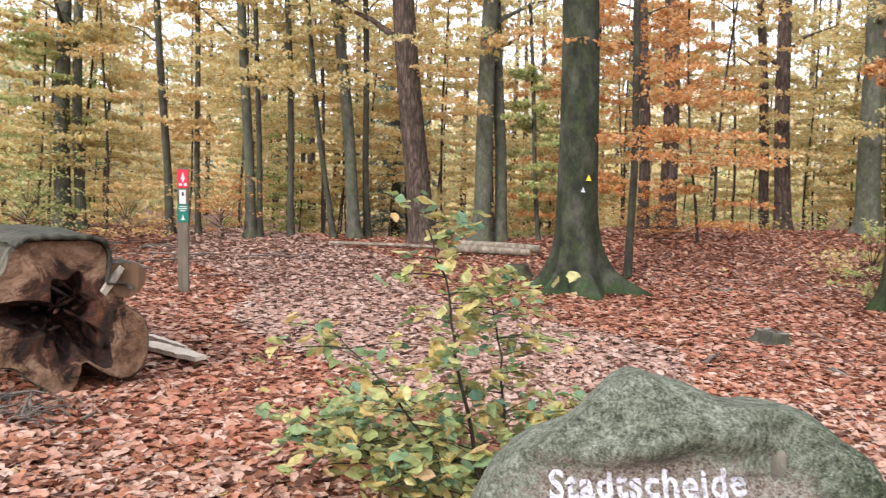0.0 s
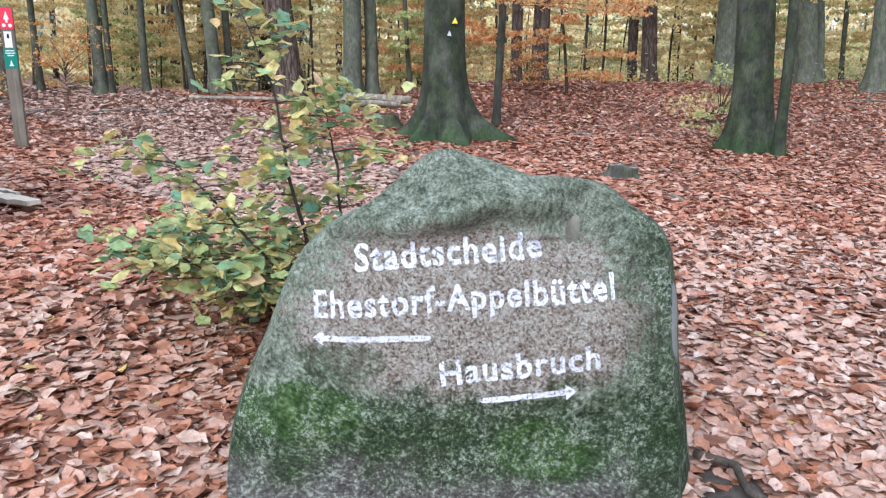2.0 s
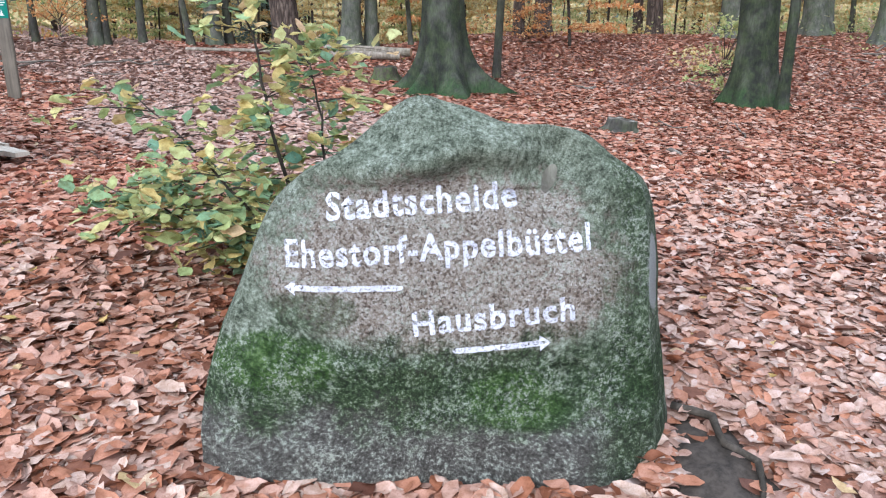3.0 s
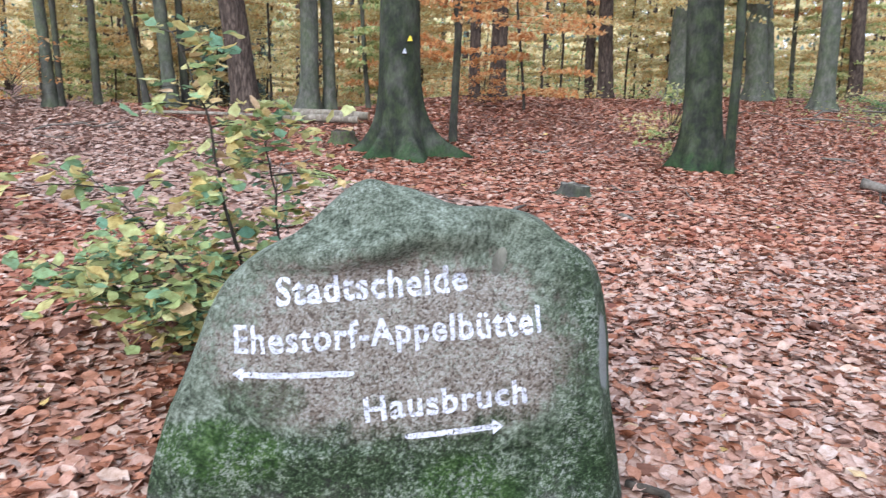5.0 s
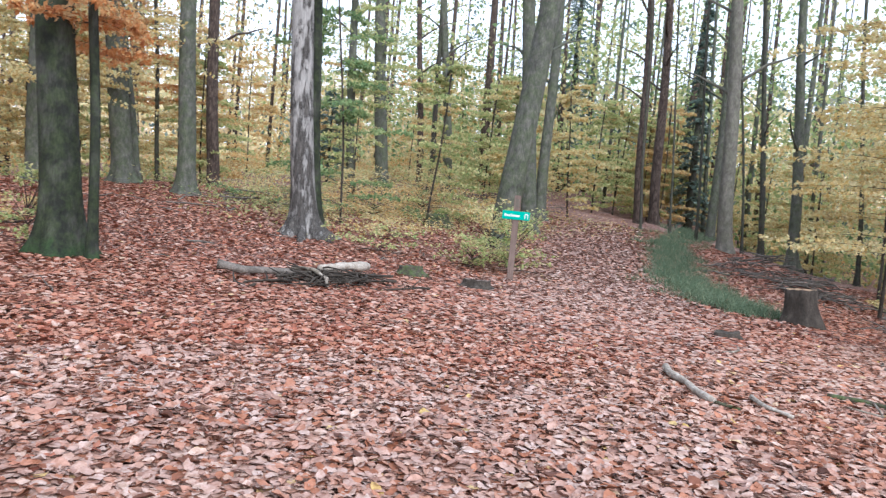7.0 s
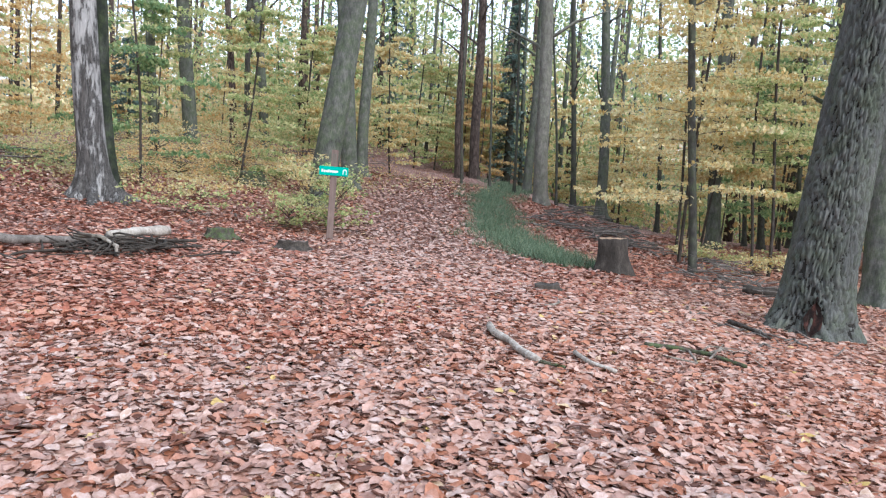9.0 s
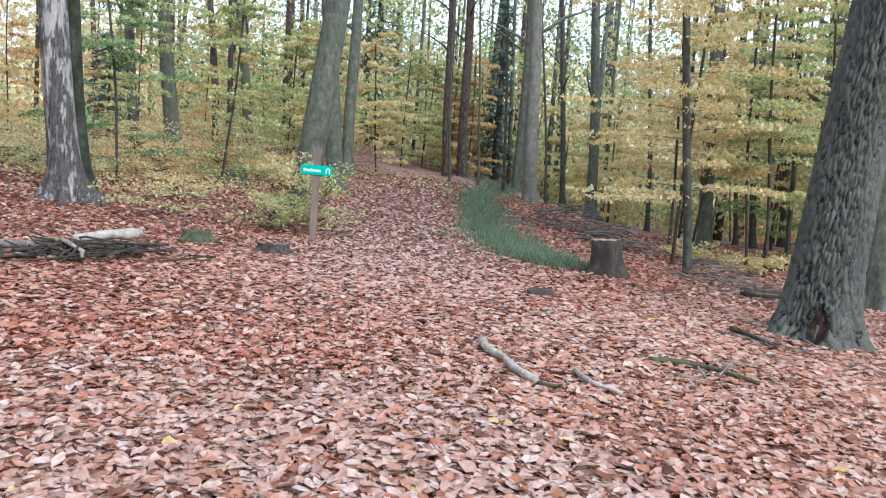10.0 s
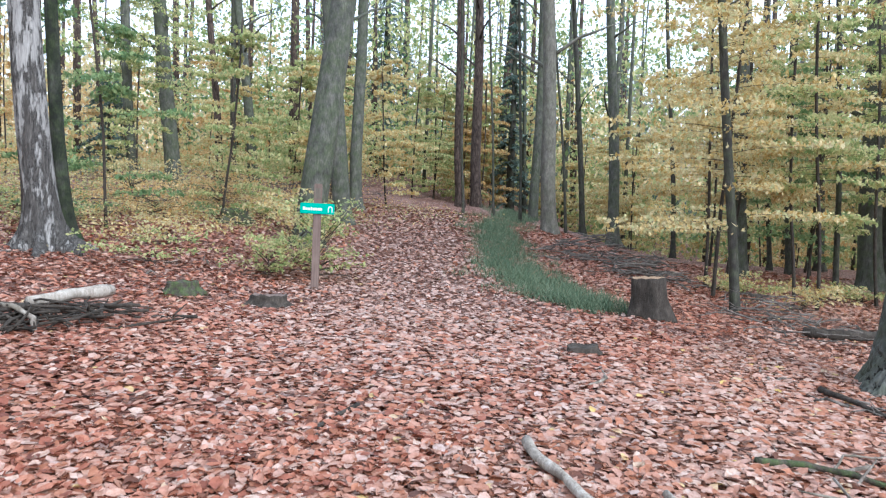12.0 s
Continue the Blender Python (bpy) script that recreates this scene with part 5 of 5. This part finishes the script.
# ---- the rotten trunk at the fork ----
def rotten_log():
    axis = Vector((-0.8, 0.6, 0)).normalized()
    c = Vector((-2.95, 4.72, gz(-2.95, 4.72) + 0.54))
    yaw = math.degrees(math.atan2(axis.y, axis.x))
    base = thing("rotten_log", pose(c.x, c.y, c.z, 0, 0, yaw), "huge hollow rotten tree trunk with sawn end", "log")
    n = 72

    def lobe(a):
        notch = sum(w * max(0, math.cos(a - c)) ** 40 for w, c in ((0.4, 2.4), (0.34, 2.92), (0.5, -1.97), (0.16, 0.7), (0.2, -0.8)))
        return 0.6 * (1 + 0.09 * math.sin(2 * a + 0.6) + 0.06 * math.sin(3 * a + 2.0) + 0.03 * math.sin(7 * a)) * (1 - 0.85 * notch)

    verts, faces = [], []
    ls = [0.0, 0.02, 0.15, 0.5, 1.0, 1.8, 2.6, 3.4, 3.42]
    for i, L in enumerate(ls):
        for j in range(n):
            a = 2 * math.pi * j / n
            r = lobe(a) * (1.0 if 0 < i < len(ls) - 1 else 0.97) * (1 - 0.04 * L) * (1 + 0.02 * noise.noise(Vector((math.cos(a) * 3, math.sin(a) * 3, L * 2))))
            verts.append((L, math.cos(a) * r, max(math.sin(a) * r, -0.56)))
    for i in range(len(ls) - 1):
        for j in range(n):
            k = (j + 1) % n
            faces.append((i * n + j, i * n + k, (i + 1) * n + k, (i + 1) * n + j))
    part("bark", to_mesh("bark", verts, faces, bark_log), base, "grey-brown bark of the trunk")
    ev, ef = [], []
    rings = 14
    for q in range(rings + 1):
        s = 1 - q / rings * 0.62
        for j in range(n):
            a = 2 * math.pi * j / n
            hole = 0.5 + 0.05 * noise.noise(Vector((math.cos(a) * 6, math.sin(a) * 6, 3))) + 0.12 * math.sin(3 * a + 1.4) + 0.09 * math.sin(5 * a + 0.5) + 0.05 * math.sin(11 * a) + 0.22 * max(0, math.cos(a + 1.97)) ** 8
            r = lobe(a) * 0.97
            rr = hole * r + (1 - hole) * r * (1 - q / rings)
            p = Vector((math.cos(a) * rr, math.sin(a) * rr, 0))
            ev.append((0.012 * noise.noise(p * 9) - 0.02 * noise.noise(p * 3), p.x, p.y))
    for q in range(rings):
        for j in range(n):
            k = (j + 1) % n
            ef.append((q * n + j, (q + 1) * n + j, (q + 1) * n + k, q * n + k))
    part("sawn_end", to_mesh("sawn_end", ev, ef, LOG_END), base, "sawn brown end with orange and black rot")
    hv, hf = [], []
    for q in range(9):
        for j in range(n):
            src = ev[rings * n + j]
            s = 1 - 0.09 * q
            d = 0.045 * q
            w = 0.2 * noise.noise(Vector((src[1] * 11, src[2] * 11, q * 0.8))) * min(q, 3) / 3
            hv.append((src[0] + d + w, src[1] * s, src[2] * s))
    hv.append((0.6, 0, 0))
    for q in range(8):
        for j in range(n):
            k = (j + 1) % n
            hf.append((q * n + j, (q + 1) * n + j, (q + 1) * n + k, q * n + k))
    for j in range(n):
        hf.append((8 * n + j, len(hv) - 1, 8 * n + (j + 1) % n))
    part("rotten_hollow", to_mesh("rotten_hollow", hv, hf, ROT), base, "black crumbling hollow heart")
    # loose bark over the top, with a broken front edge
    sv, sf = [], []
    for i in range(9):
        for j in range(31):
            a = radians(58 + 97 * j / 30)
            x0 = -0.06 + 0.07 * noise.noise(Vector((j * 0.55, 4, 1)))
            r = lobe(a) + 0.025 + 0.02 * noise.noise(Vector((i * 0.7, j * 0.5, 9)))
            sv.append((x0 + (1.7 - x0) * (i / 8) ** 1.5, math.cos(a) * r, math.sin(a) * r))
    m = len(sv)
    sv += [(p[0], p[1] * 0.95, p[2] * 0.95) for p in sv]
    for i in range(8):
        for j in range(30):
            q = (i * 31 + j, i * 31 + j + 1, (i + 1) * 31 + j + 1, (i + 1) * 31 + j)
            sf += [q, tuple(m + v for v in reversed(q))]
    sf += [(j + 1, j, m + j, m + j + 1) for j in range(30)]
    part("loose_bark", to_mesh("loose_bark", sv, sf, DARK), base, "dark grey bark shell with a broken edge")
    # a side limb sawn off flush, and a pale sliver beside it
    lv, lf = tube([(-0.03, -0.41, 0.27), (0.2, -0.43, 0.27), (0.7, -0.4, 0.24)], [0.135, 0.145, 0.14], 26, lambda a, i: 1 + 0.07 * math.sin(3 * a) + 0.05 * math.sin(2 * a + 1))
    part("limb_bark", to_mesh("limb_bark", lv, lf[:-2], bark_log), base)
    part("limb_end", to_mesh("limb_end", lv[:26], [tuple(range(25, -1, -1))], SAWN_OLD, False), base, "brown sawn end of a side limb")
    vv = []
    for i in range(7):
        u = i / 6
        w = 0.024 * (1 - 0.5 * abs(u - 0.4)) + 0.006 * noise.noise(Vector((i, 1, 1)))
        cy, cz = -0.25 - 0.13 * u, 0.17 + 0.19 * u
        vv += [(-0.05, cy - w * 0.8, cz - w * 0.6), (-0.05, cy + w * 0.8, cz + w * 0.6), (-0.02, cy + w, cz + w), (-0.02, cy - w, cz - w)]
    vf = [(0, 1, 2, 3), (27, 26, 25, 24)]
    for i in range(6):
        vf += [(i * 4 + q, (i + 1) * 4 + q, (i + 1) * 4 + (q + 1) % 4, i * 4 + (q + 1) % 4) for q in range(4)]
    part("sliver", to_mesh("sliver", vv, vf, PALE, False), base, "pale splintered sliver of wood")
    # crumbling shreds that hang in the hollow
    rng = random.Random(8)
    for i in range(16):
        a, r = rng.uniform(0, 6.28), rng.uniform(0.05, 0.3)
        o = Vector((rng.uniform(0.0, 0.1), math.cos(a) * r, math.sin(a) * r))
        d = Vector((rng.uniform(-0.05, 0.08), rng.uniform(-0.14, 0.14), rng.uniform(-0.16, 0.08)))
        tv, tf = tube([o, o + d * 0.5 + Vector((0.02, 0, 0)), o + d], [0.008, 0.016, 0.003], 5, lambda a, i: 1 + 0.5 * math.sin(2 * a + i))
        part("rotten_shred", to_mesh("rotten_shred", tv, tf, ROT), base)


SAWN_OLD = timber_material("old_sawn_end", (0.08, 0.045, 0.026), (0.19, 0.115, 0.068))
bark_log = bark_material("old_log_bark", (0.05, 0.045, 0.038), (0.12, 0.105, 0.09), (0.24, 0.21, 0.18), 0.2, 9.0)
rotten_log()


def small_log(x, y, z, dx, dy, L, r, label, mat=BEECH):
    base = thing("log", pose(x, y, z), label, "log")
    v, f = tube([(0, 0, 0), (dx * L * 0.5, dy * L * 0.5, 0.01), (dx * L, dy * L, 0)], [r, r * 1.02, r * 0.93], 18, lambda a, i: 1 + 0.04 * math.sin(3 * a))
    part("bark", to_mesh("bark", v, f[:-2], mat), base)
    for s, end in ((0, 0.0), (2, 1.0)):
        ring = [Vector(q) for q in v[s * 18:(s + 1) * 18]]
        mid = sum(ring, Vector()) / 18
        part("cut_end", to_mesh("cut_end", [tuple(q) for q in ring], [tuple(range(18))], SAWN, False), base, "pale sawn end")


small_log(-6.5, 7.6, gz(-6.5, 7.6) + 0.42, -0.7, 0.7, 2.0, 0.4, "dark thick log lying behind the rotten trunk", DARK)
small_log(-5.4, 15.55, gz(-5.4, 15.55) + 0.1, 0.99, 0.1, 3.0, 0.035, "long pale log lying beside the path", FALLEN)
small_log(-2.9, 15.6, gz(-2.9, 15.6) + 0.1, 0.97, -0.1, 2.0, 0.075, "long pale log lying beside the path", FALLEN)
small_log(-2.6, 15.95, gz(-2.6, 15.95) + 0.14, 0.96, -0.17, 1.9, 0.09, "long pale log lying beside the path", FALLEN)


def split_wood(x, y, L, w, yaw, tilt):
    """A split, splintered slat of pale wood."""
    rows = []
    rng = random.Random(int(L * 100))
    for i in range(13):
        u = i / 12
        wide = w * (1 if 0.05 < u < 0.8 else 0.75 - 0.5 * max(0, u - 0.8)) * rng.uniform(0.9, 1.05)
        rows += [(L * u, -wide / 2, 0.0), (L * u, wide / 2, 0.0), (L * u, wide / 2, 0.03 + 0.01 * rng.random()), (L * u, -wide / 2, 0.035 + 0.01 * rng.random())]
    faces = [(0, 1, 2, 3), (51, 50, 49, 48)]
    for i in range(12):
        for s in range(4):
            t = (s + 1) % 4
            faces.append((i * 4 + s, (i + 1) * 4 + s, (i + 1) * 4 + t, i * 4 + t))
    ob = thing("split_wood", pose(x, y, gz(x, y) + 0.035, 4, tilt, yaw), "pale split wood lying beside the rotten trunk", "wood")
    part("slat", to_mesh("slat", rows, faces, FRESH, False), ob)


split_wood(-3.4, 6.27, 1.02, 0.16, -29, -2)
split_wood(-3.62, 6.62, 0.92, 0.06, -34, -2)
brushwood("bark_scraps", -2.95, 4.2, 0.28, 0.16, 46, 12, "thin splinters and bark scraps in front of the trunk", 0.12, 0.4, 0.4)


# ---- the beech sapling behind the boulder ----
def sapling():
    rng = random.Random(4)
    nrng = np.random.default_rng(4)
    x, y = 0.27, 3.75
    base = thing("beech_sapling", pose(x, y, gz(x, y)), "beech sapling with green and yellow leaves beside the boulder", "sapling")
    stems = [([(0, 0, -0.05), (-0.06, 0.03, 0.35), (-0.17, 0.05, 0.75), (-0.22, 0.05, 1.1), (-0.4, 0.1, 1.52)], 0.013),
             ([(-0.03, 0.02, 0.0), (-0.2, -0.05, 0.3), (-0.42, -0.1, 0.6), (-0.75, -0.1, 0.88)], 0.011),
             ([(-0.05, 0.1, 0.0), (-0.35, 0.1, 0.25), (-0.7, 0.12, 0.42)], 0.008),
             ([(0.03, 0.1, 0.0), (0.05, 0.25, 0.4), (-0.02, 0.35, 0.85), (-0.1, 0.4, 1.15)], 0.011),
             ([(0, 0.0, 0.0), (-0.25, -0.12, 0.24), (-0.5, -0.16, 0.38)], 0.007),
             ([(0.0, 0.05, 0.0), (-0.3, 0.3, 0.2), (-0.65, 0.45, 0.36), (-0.85, 0.5, 0.42)], 0.007),
             ([(0.0, -0.05, 0.0), (-0.35, -0.1, 0.2), (-0.65, -0.15, 0.4), (-0.8, -0.2, 0.46)], 0.007),
             ([(0.0, 0.1, 0.1), (0.3, 0.2, 0.35), (0.45, 0.25, 0.55)], 0.008)]
    spots = []
    for pts, r in stems:
        fine, rad = [], []
        n = (len(pts) - 1) * 5
        for i in range(n + 1):
            u = i / 5
            k = min(int(u), len(pts) - 2)
            fine.append(Vector(pts[k]).lerp(Vector(pts[k + 1]), u - k) + Vector((rng.gauss(0, 0.006), rng.gauss(0, 0.006), 0)))
            rad.append(r * (1 - 0.75 * i / n))
        v, f = tube(fine, rad, 7)
        part("stem", to_mesh("stem", v, f, TWIG), base)
        for i in [q for q in range(3, n + 1) for _ in (0, 1)]:
            o = fine[i]
            a = rng.uniform(0, 6.28)
            L = rng.uniform(0.15, 0.5)
            tv, tf = branch_line(o, a, L, 0.004, 0.25, 0.25, 4)
            part("twig", to_mesh("twig", tv, tf, TWIG), base)
            spots.append(spray(o, a, L, rng.randint(9, 15) if o[2] < 0.6 else rng.randint(8, 13), nrng, 0.25, 0.25, 0.35))
    c = np.concatenate(spots)
    v, f = leaves(c, 0.09, 0.36, nrng, True, 0.25)
    part("foliage", to_mesh("foliage", v, f, SAPLING), base, "green and yellow beech leaves")


sapling()


# ---- low bushes and grass ----
def bush(x, y, r, h, n, mat, label, seed, size=0.08):
    rng = np.random.default_rng(seed)
    base = thing("bush", pose(x, y, gz(x, y)), label, "bush", "low bushes")
    cs, lines = [], []
    for k in range(n):
        a = rng.uniform(0, 6.28)
        L = r * rng.uniform(0.4, 1.0)
        z = h * rng.uniform(0.05, 0.8)
        cs.append(spray((0, 0, z), a, L, 34, rng, 0.3, 0.45, 0.4))
        lines.append(branch_line((0, 0, z * 0.5), a, L * 0.9, 0.008, 0.9 * z / L, 0.2))
    lv, lf = leaves(np.concatenate(cs), size, 0.55, rng)
    part("foliage", to_mesh("foliage", lv, lf, mat), base)
    bv, bf = join(lines)
    tagged(part("branchwork", to_mesh("branchwork", bv, bf, TWIG), base), kind="stuff")


bush(13.3, 10.7, 1.0, 1.6, 44, LIME, "yellow-green beech bush behind the street sign", 1)
bush(13.9, 11.9, 1.2, 1.6, 40, YELLOW, "yellow beech bush at the edge of the ride", 2)
bush(12.6, 11.2, 0.9, 0.7, 22, LIME, "low yellow-green beech bush", 3)
bush(11.6, 13.0, 1.4, 0.4, 13, LIME, "low yellow-green beech bush", 4)
bush(13.2, 14.6, 1.6, 0.45, 15, YELLOW, "low yellow beech bush", 5)
bush(12.4, 17.0, 1.8, 0.5, 16, YELLOW, "low yellow beech bush", 7)
bush(15.5, 18.3, 2.0, 1.0, 36, GOLD, "low golden beech bush", 8)
bush(18.5, 19.5, 2.0, 1.3, 40, GOLD, "low golden beech bush among trunks", 9)
bush(20.5, 22.0, 2.2, 1.6, 40, YELLOW, "yellow beech bush among the trunks", 10)
bush(17.0, 21.5, 2.2, 1.3, 36, YELLOW, "yellow beech bush among the trunks", 11)
bush(5.0, 15.0, 1.0, 0.5, 16, YELLOW, "low yellow beech bush", 12)
bush(4.6, 12.9, 0.8, 1.5, 20, LIME, "yellow-green bush beside the mossy beech", 13)
bush(19.6, 3.8, 1.2, 0.45, 14, YELLOW, "low yellow beech bush among twigs", 14)
bush(21.5, 5.8, 1.3, 0.5, 14, YELLOW, "low yellow beech bush among twigs", 15)
bush(-9.5, 14.2, 1.4, 1.6, 36, GOLD, "orange-yellow beech bush beside the footpath", 16)
bush(-11.5, 13.6, 1.8, 2.4, 50, LIME, "yellow-green beech bush beside the footpath", 17)
bush(-8.2, 15.8, 1.2, 1.8, 30, ORANGE, "orange beech bush beside the footpath", 18)
bush(1.6, 19.0, 1.3, 1.5, 36, ORANGE, "orange beech bush at the foot of the pines", 19)


def herb_layer():
    """Low beech regrowth between the trunks north of the ride."""
    rng = random.Random(77)
    for i in range(16):
        x = rng.uniform(11.5, 22.0)
        y = rng.uniform(15.2, 22.5) + 0.12 * (x - 9)
        mat, word = rng.choice(((LIME, "yellow-green"), (YELLOW, "pale yellow"), (GOLD, "golden"), (GREEN, "green")))
        bush(x, y, rng.uniform(1.0, 1.8), rng.uniform(0.3, 0.65), 11, mat, "low regrowth of %s beech leaves between trunks" % word, 200 + i)
    for i in range(3):
        x = rng.uniform(19.0, 24.0)
        y = rng.uniform(2.0, 6.0)
        mat, word = rng.choice(((LIME, "yellow-green"), (YELLOW, "pale yellow")))
        bush(x, y, rng.uniform(0.9, 1.5), rng.uniform(0.3, 0.6), 16, mat, "low regrowth of %s beech leaves among twigs" % word, 240 + i)


herb_layer()


def low_regrowth(name, mat, n, seed, label, west=-14, east=36, south=23.5, north=42, tall=1.3):
    """Knee-high regrowth that covers the floor beyond the open stand."""
    rng = np.random.default_rng(seed)
    m = n // 90
    cx, cy = rng.uniform(west, east, m), rng.uniform(south, north, m)
    ch, cr = rng.uniform(0.2 * tall, tall, m), rng.uniform(0.6, 1.3, m)
    k = rng.integers(0, m, n)
    x, y = cx[k] + rng.normal(0, 1, n) * cr[k], cy[k] + rng.normal(0, 1, n) * cr[k]
    z = ground_z(x, y) + ch[k] * rng.uniform(0.05, 1, n)
    v, f = leaves(np.stack((x, y, z), 1), 0.13 if tall > 1 else 0.085, 0.55, rng)
    tagged(new(name, to_mesh(name, v, f, mat)), label, "undergrowth", kind="stuff")


low_regrowth("yellow_regrowth", YELLOW, 16000, 61, "pale yellow beech regrowth on the forest floor")
low_regrowth("sparse_regrowth", YELLOW, 4000, 63, "sparse pale yellow seedlings between the trunks", 10.5, 24, 15.6, 22.5, 0.4)
low_regrowth("sparse_regrowth", LIME, 4500, 64, "sparse green seedlings between the trunks", 11.5, 22, 15.2, 22, 0.4)
low_regrowth("sparse_regrowth", GOLD, 5500, 65, "golden beech seedlings at the foot of the trunks", 14, 25, 17, 24, 0.9)
low_regrowth("green_regrowth", LIME, 14000, 62, "yellow-green beech regrowth on the forest floor")


def grass_verge():
    """Tufts of grass along the south side of the ride, thinning out at the edges."""
    rng = np.random.default_rng(9)
    m, per = 560, 42
    t = rng.uniform(0, 1, m) ** 0.8 * 5
    k = np.arange(6)
    cx = np.interp(t, k, (14.3, 15.2, 17.4, 21.0, 24.8, 31.0))
    cy = np.interp(t, k, (5.8, 7.0, 8.8, 11.3, 13.5, 16.0))
    off = rng.normal(0, 0.5, m) * np.interp(t, k, (0.4, 0.75, 0.85, 0.85, 0.9, 1.1))
    tx, ty = cx + off * 0.6, cy - off * 0.8
    tall = rng.uniform(0.07, 0.26, m)
    wide = rng.uniform(0.05, 0.2, m)
    k = np.repeat(np.arange(m), per)
    n = len(k)
    x, y = tx[k] + rng.normal(0, 1, n) * wide[k], ty[k] + rng.normal(0, 1, n) * wide[k]
    z = ground_z(x, y) - 0.02
    h = tall[k] * rng.uniform(0.5, 1.2, n) + 0.02
    a = rng.uniform(0, 6.28, n)
    lean = rng.normal(0, 0.6, (n, 2)) * h[:, None]
    w = 0.008
    b0 = np.stack((x - np.cos(a) * w, y - np.sin(a) * w, z), 1)
    b1 = np.stack((x + np.cos(a) * w, y + np.sin(a) * w, z), 1)
    top = np.stack((x + lean[:, 0], y + lean[:, 1], z + h), 1)
    v = np.stack((b0, b1, top), 1).reshape(-1, 3)
    f = np.arange(3 * n).reshape(n, 3)
    tagged(new("grass", to_mesh("grass", v, f, GRASS)), "strip of green grass along the ride", "grass", kind="stuff")


grass_verge()


# ---- the far edge of the wood ----
def far_edge_material():
    """Autumn woods seen from far off: mottled crowns with the sky showing between them."""
    k = Mat("far_wood", 1.0)
    a = k.noise(0.16, None, 6, 0.7)
    b = k.noise(0.9, k.stretch(1, 1, 1.6), 8, 0.75)
    c = k.ramp(a, (0.34, (0.3, 0.33, 0.24)), (0.46, (0.55, 0.47, 0.24)), (0.56, (0.66, 0.52, 0.29)), (0.68, (0.45, 0.4, 0.33)))
    c = k.mix(k.band(b, 0.4, 0.62), k.mix(1.0, c, (0.62, 0.6, 0.6), "MULTIPLY"), c)
    k.l.new(c, k.b.inputs["Base Color"])
    gap = k.math("ADD", k.math("MULTIPLY", k.axis("Z"), 0.015), b)
    gap = k.math("ADD", gap, k.math("MULTIPLY", a, 0.35))
    clear = k.n.new("ShaderNodeBsdfTransparent")
    ms = k.n.new("ShaderNodeMixShader")
    k.l.new(k.band(gap, 0.88, 0.93), ms.inputs[0])
    k.l.new(k.b.outputs[0], ms.inputs[1])
    k.l.new(clear.outputs[0], ms.inputs[2])
    k.l.new(ms.outputs[0], k.out.inputs["Surface"])
    return k.m


def far_edge():
    """A wall of distant crowns round the northern and eastern half, eighty metres off."""
    n, rows = 260, 12
    verts = []
    for j in range(n + 1):
        a = radians(-60 + 250 * j / n)
        top = (17 if j < n * 0.49 else 25) + 5 * noise.noise(Vector((j * 0.13, 1, 0))) + 3 * noise.noise(Vector((j * 0.7, 2, 0)))
        for i in range(rows + 1):
            u = i / rows
            r = 82 + 5 * noise.noise(Vector((j * 0.21, i * 0.5, 3))) + 4 * u
            verts.append((4 + r * math.cos(a), 4 + r * math.sin(a), -6 + (top + 6) * u))
    i = np.arange((n + 1) * (rows + 1)).reshape(n + 1, rows + 1)
    f = np.stack((i[:-1, :-1], i[:-1, 1:], i[1:, 1:], i[1:, :-1]), 2).reshape(-1, 4)
    ob = new("backdrop", to_mesh("backdrop", verts, f, far_edge_material()))
    tagged(ob, "hazy yellow and green edge of the distant autumn wood", "backdrop", kind="structure")


far_edge()
